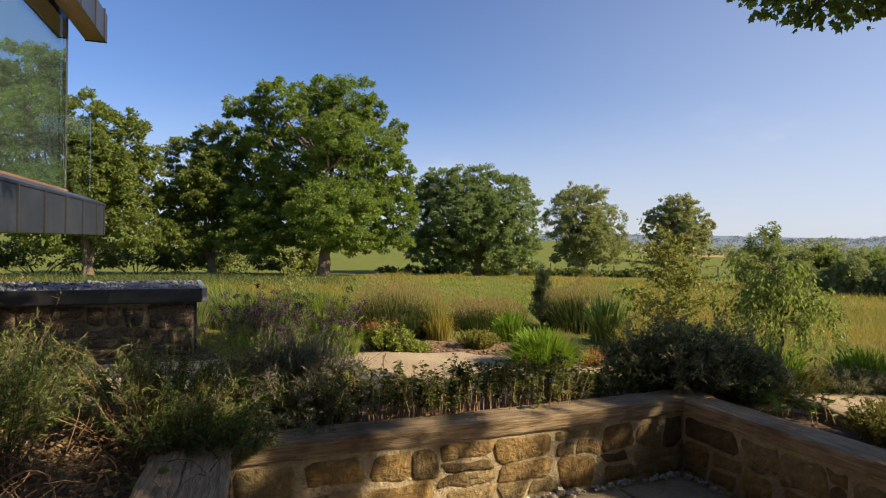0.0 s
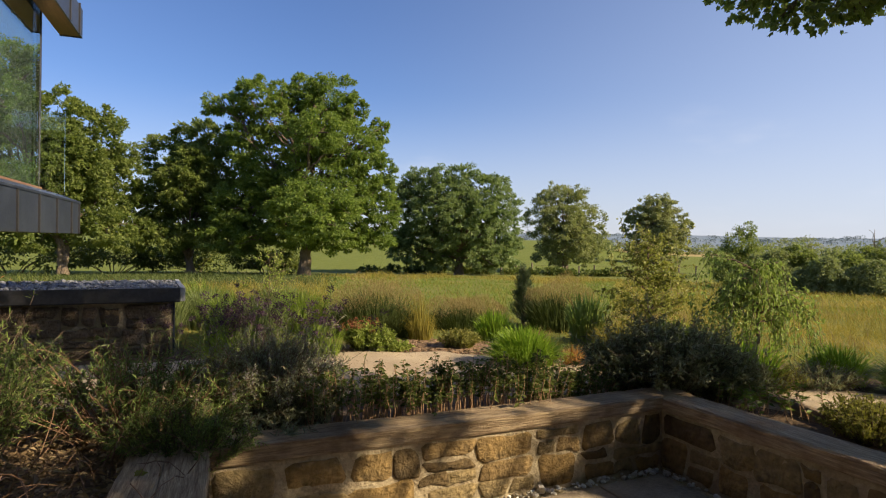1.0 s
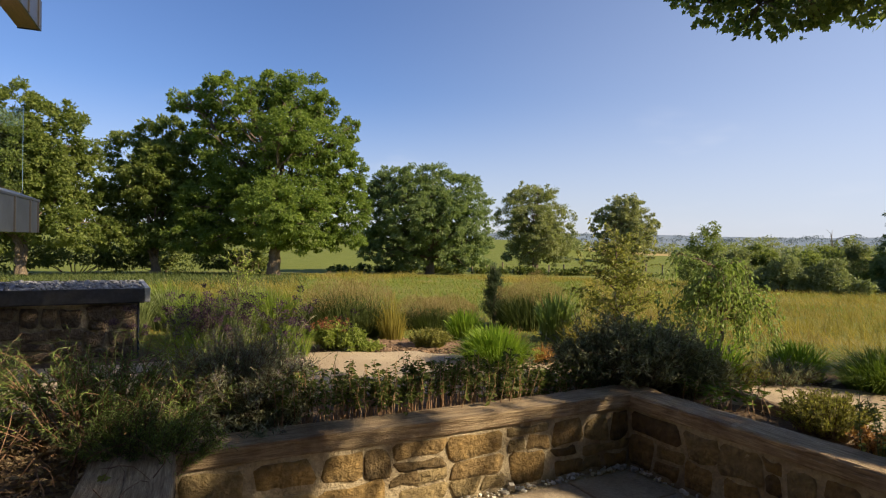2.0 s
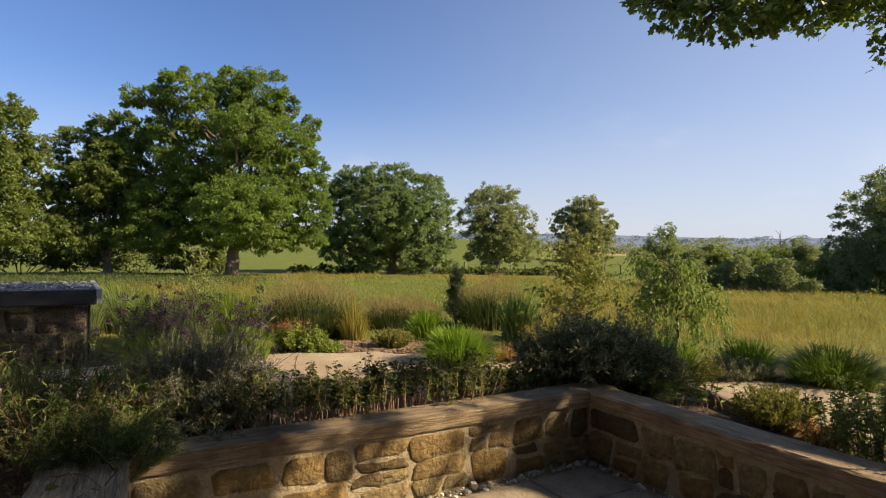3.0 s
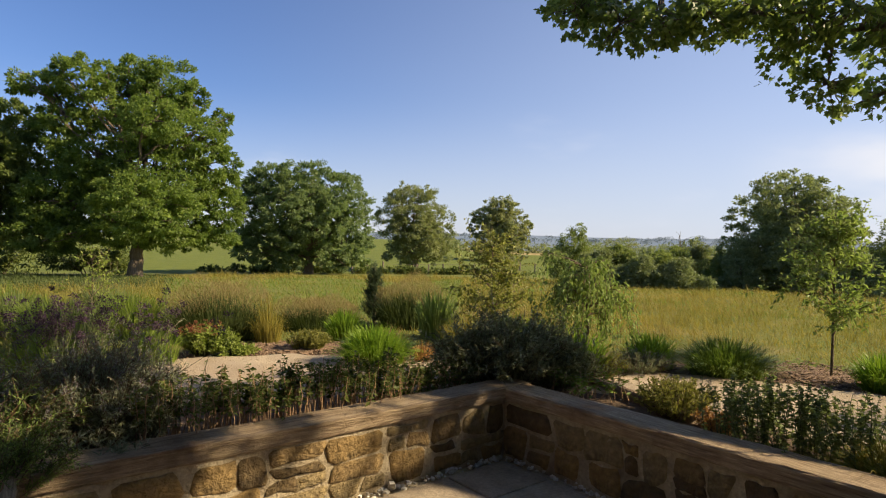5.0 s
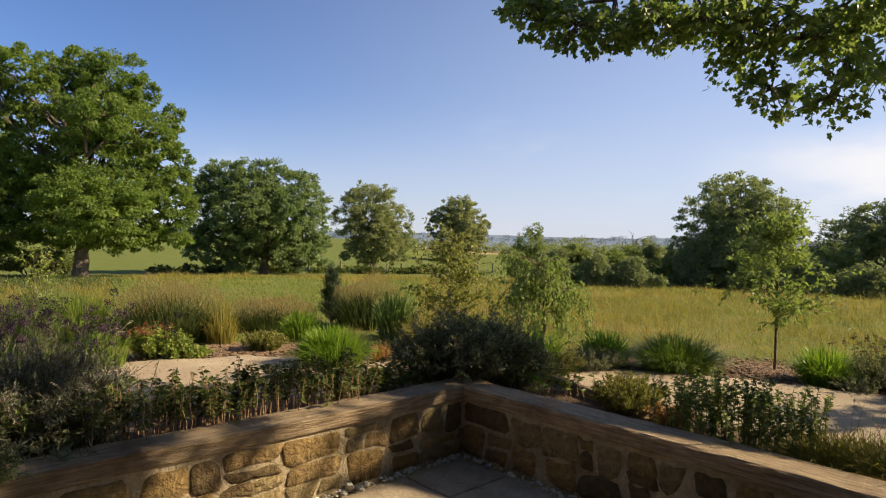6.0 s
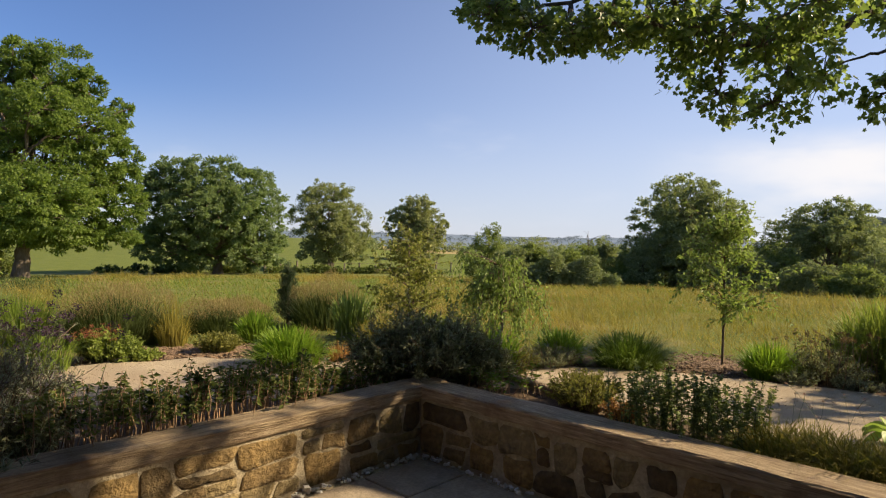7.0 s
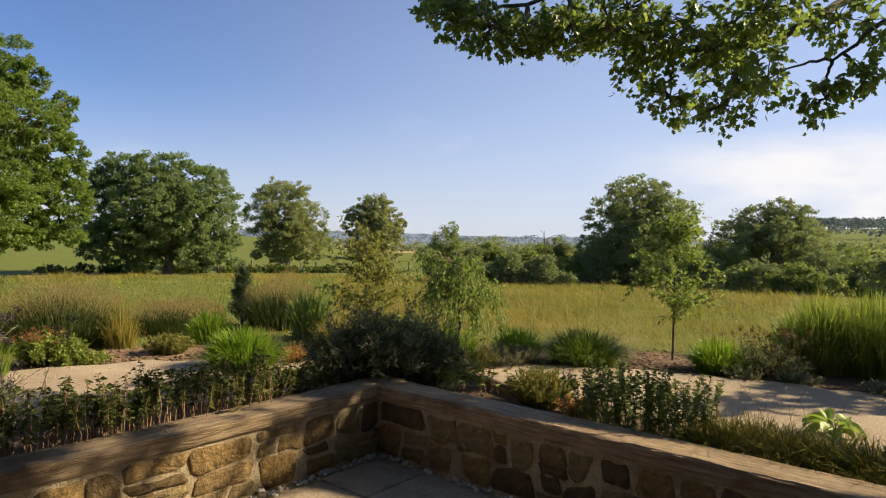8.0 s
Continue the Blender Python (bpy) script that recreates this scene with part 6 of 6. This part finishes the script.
needle_shrub((5.62, 3.72, SOIL), "low dark green shrub with rusty seed heads", 0.42, 0.30, 150, 36, 0.03, 0.012, M["leaf_dark"], 285, (1, 1), "low_shrub", 0.25)
rng = np.random.default_rng(286)
t, st, rng = leafy_stems((5.85, 3.72, SOIL), "dark stems with rusty brown seed heads by the path", rng.uniform(-1, 1, (46, 2)) * [0.42, 0.34], 0.44, 9, 0.03, M["leaf_shadowy"], 286, "seed_head_plant", M["dry_stem"], 0.2, 0.5, 0.3, "perennial", "", 0.05, 0.003)
part("bloom", flower_balls(st[:, -1], rng.uniform(0.014, 0.030, len(st)), 26, 0.016, rng, 0.8), M["leaf_dead"], t, "rusty brown seed heads")
for i, (x, y, r, h) in enumerate(((6.46, 3.70, 0.46, 0.84), (6.74, 3.28, 0.52, 0.90), (7.05, 2.80, 0.56, 0.92), (7.35, 2.25, 0.60, 0.92))):
    strap_clump((x, y, SOIL), "tall arching green grass in a bank across the path", r, h, 2200, 0.007, M["leaf_fountain"], 287 + i, 0.78, "fountain_grass", (1, 1.1), fans=8, seg=5, foot=0.7, least=0.5, mess=0.22, group="bank of tall grass across the path")
for i, (x, y) in enumerate(((5.55, 3.35), (5.85, 2.75), (5.25, 3.70))):
    needle_shrub((x, y, SOIL), "low silver-grey mound edging the path", 0.22, 0.13, 70, 24, 0.03, 0.012, M["leaf_grey"], 294 + i, (1, 1), "silver_mound", 0.2)

# --- bed along the side wall
needle_shrub((2.86, 3.72, SOIL), "small green bush with rusty lower leaves beside the coping", 0.30, 0.28, 190, 40, 0.026, 0.010, M["leaf_amber"], 301, (1, 1), "low_bush", 0.3)
needle_shrub((2.90, 3.36, SOIL), "dry russet foliage under the low bush", 0.20, 0.15, 70, 26, 0.03, 0.012, M["grass_rust"], 302, (1, 1), "dry_foliage", 0.2)
rng = np.random.default_rng(303)
k = 112
row = np.stack([rng.normal(size=k) * 0.11, rng.uniform(-0.44, 0.44, k)], -1) @ np.array([[U.x, U.y], [V.x, V.y]])
leafy_stems((3.04, 2.88, SOIL), "upright leafy catmint spires beside the coping", row, 0.43, 66, 0.028, M["leaf_catmint"], 303, "leafy_spires", M["green_stem"], 0.12, 0.6, 0.5, "perennial", "", 0.06)
for i in range(6):
    q = W(0.52 + 0.05 * (i % 2), -2.35 - 0.19 * i, SOIL)
    strap_clump(tuple(q), "yellow-green sedge tuft spilling over the coping", 0.33, 0.27, 900, 0.005, M["grass_yellow"], 310 + i, 0.9, "sedge_tuft", (1, 1), "sedge tuft", "sedges along the side wall", 4, mess=0.35, least=0.5)


def hosta(at, label, n, leaf, seed):
    rng = np.random.default_rng(seed)
    t = thing("hosta_plant", at, label, "hosta")
    a = np.arange(n) * 2.4
    for i in range(n):
        L, lift = leaf * rng.uniform(0.7, 1.1), rng.uniform(0.0, 0.11)
        s, w = np.meshgrid(np.linspace(0, 1, 8), np.linspace(-1, 1, 5), indexing="ij")
        wid = L * 0.30 * np.sin(np.pi * np.clip(s, 0.02, 1) ** 0.8) ** 0.8
        x = 0.05 + s * L
        z = 0.07 + lift * np.sin(s * 1.9) - 0.08 * s ** 2 + 0.03 * np.abs(w) + rng.normal() * 0.015
        c, sn = math.cos(a[i]), math.sin(a[i])
        y = w * wid
        v = np.stack([x * c - y * sn, x * sn + y * c, z], -1).reshape(-1, 3)
        k = np.arange(40).reshape(8, 5)
        part("leaf", (v, np.stack([k[:-1, :-1], k[1:, :-1], k[1:, 1:], k[:-1, 1:]], -1).reshape(-1, 4)), M["leaf_hosta"], t, smooth=True)
    foot = np.zeros((n, 3))
    tip = np.stack([np.cos(a) * 0.06, np.sin(a) * 0.06, np.full(n, 0.08)], -1)
    part("stalk_base", tubes(bend_paths(foot, tip, rng, 5, 0.02), np.full((n, 5), 0.004), 4), M["green_stem"], t)


hosta((4.08, 2.22, SOIL + 0.02), "variegated lime and cream hosta beside the gravel", 17, 0.135, 321)
rng = np.random.default_rng(322)
k = 12
feet = rng.uniform(-1, 1, (k, 2)) * [0.55, 0.5]
t, st, rng = leafy_stems((3.55, 2.35, SOIL), "thin wiry stems with small faded pink flowers", feet, 0.42, 3, 0.02, M["leaf_blue"], 322, "pink_flower_stems", M["green_stem"], 0.1, 0.3, 0.2, "flowering plant", "", 0.1, 0.0014)
part("bloom", flower_balls(st[:, -1], 0.009, 12, 0.008, rng, 0.7), M["flower_pink"], t, "faded pink flower heads")


def dead_tree(at, label, high, seed):
    rng = np.random.default_rng(seed)
    t = thing("dead_tree", at, label, "tree")
    q = np.linspace(0, 1, 10)
    tr = np.stack([0.1 * np.sin(q * 3), 0 * q, q * high], -1)[None]
    part("trunk", tubes(tr, np.linspace(0.10, 0.02, 10)[None], 7), M["post"], t)
    a = tr[0, rng.integers(4, 9, 16)]
    b = a + np.stack([rng.normal(size=16) * 0.5, rng.normal(size=16) * 0.5, rng.uniform(0.4, 1.2, 16)], -1)
    part("twig_work", tubes(bend_paths(a, b, rng, 6, 0.1), np.tile(np.linspace(0.03, 0.012, 6), (16, 1)), 4), M["post"], t)["kind"] = "stuff"


dead_tree((36.5, 47.5, float(rise(np.array(36.5), np.array(47.5)))), "bare grey dead tree standing in the hedgerow", 3.9, 331)

# ------------------------------------------------------------ paving pieces
paving()
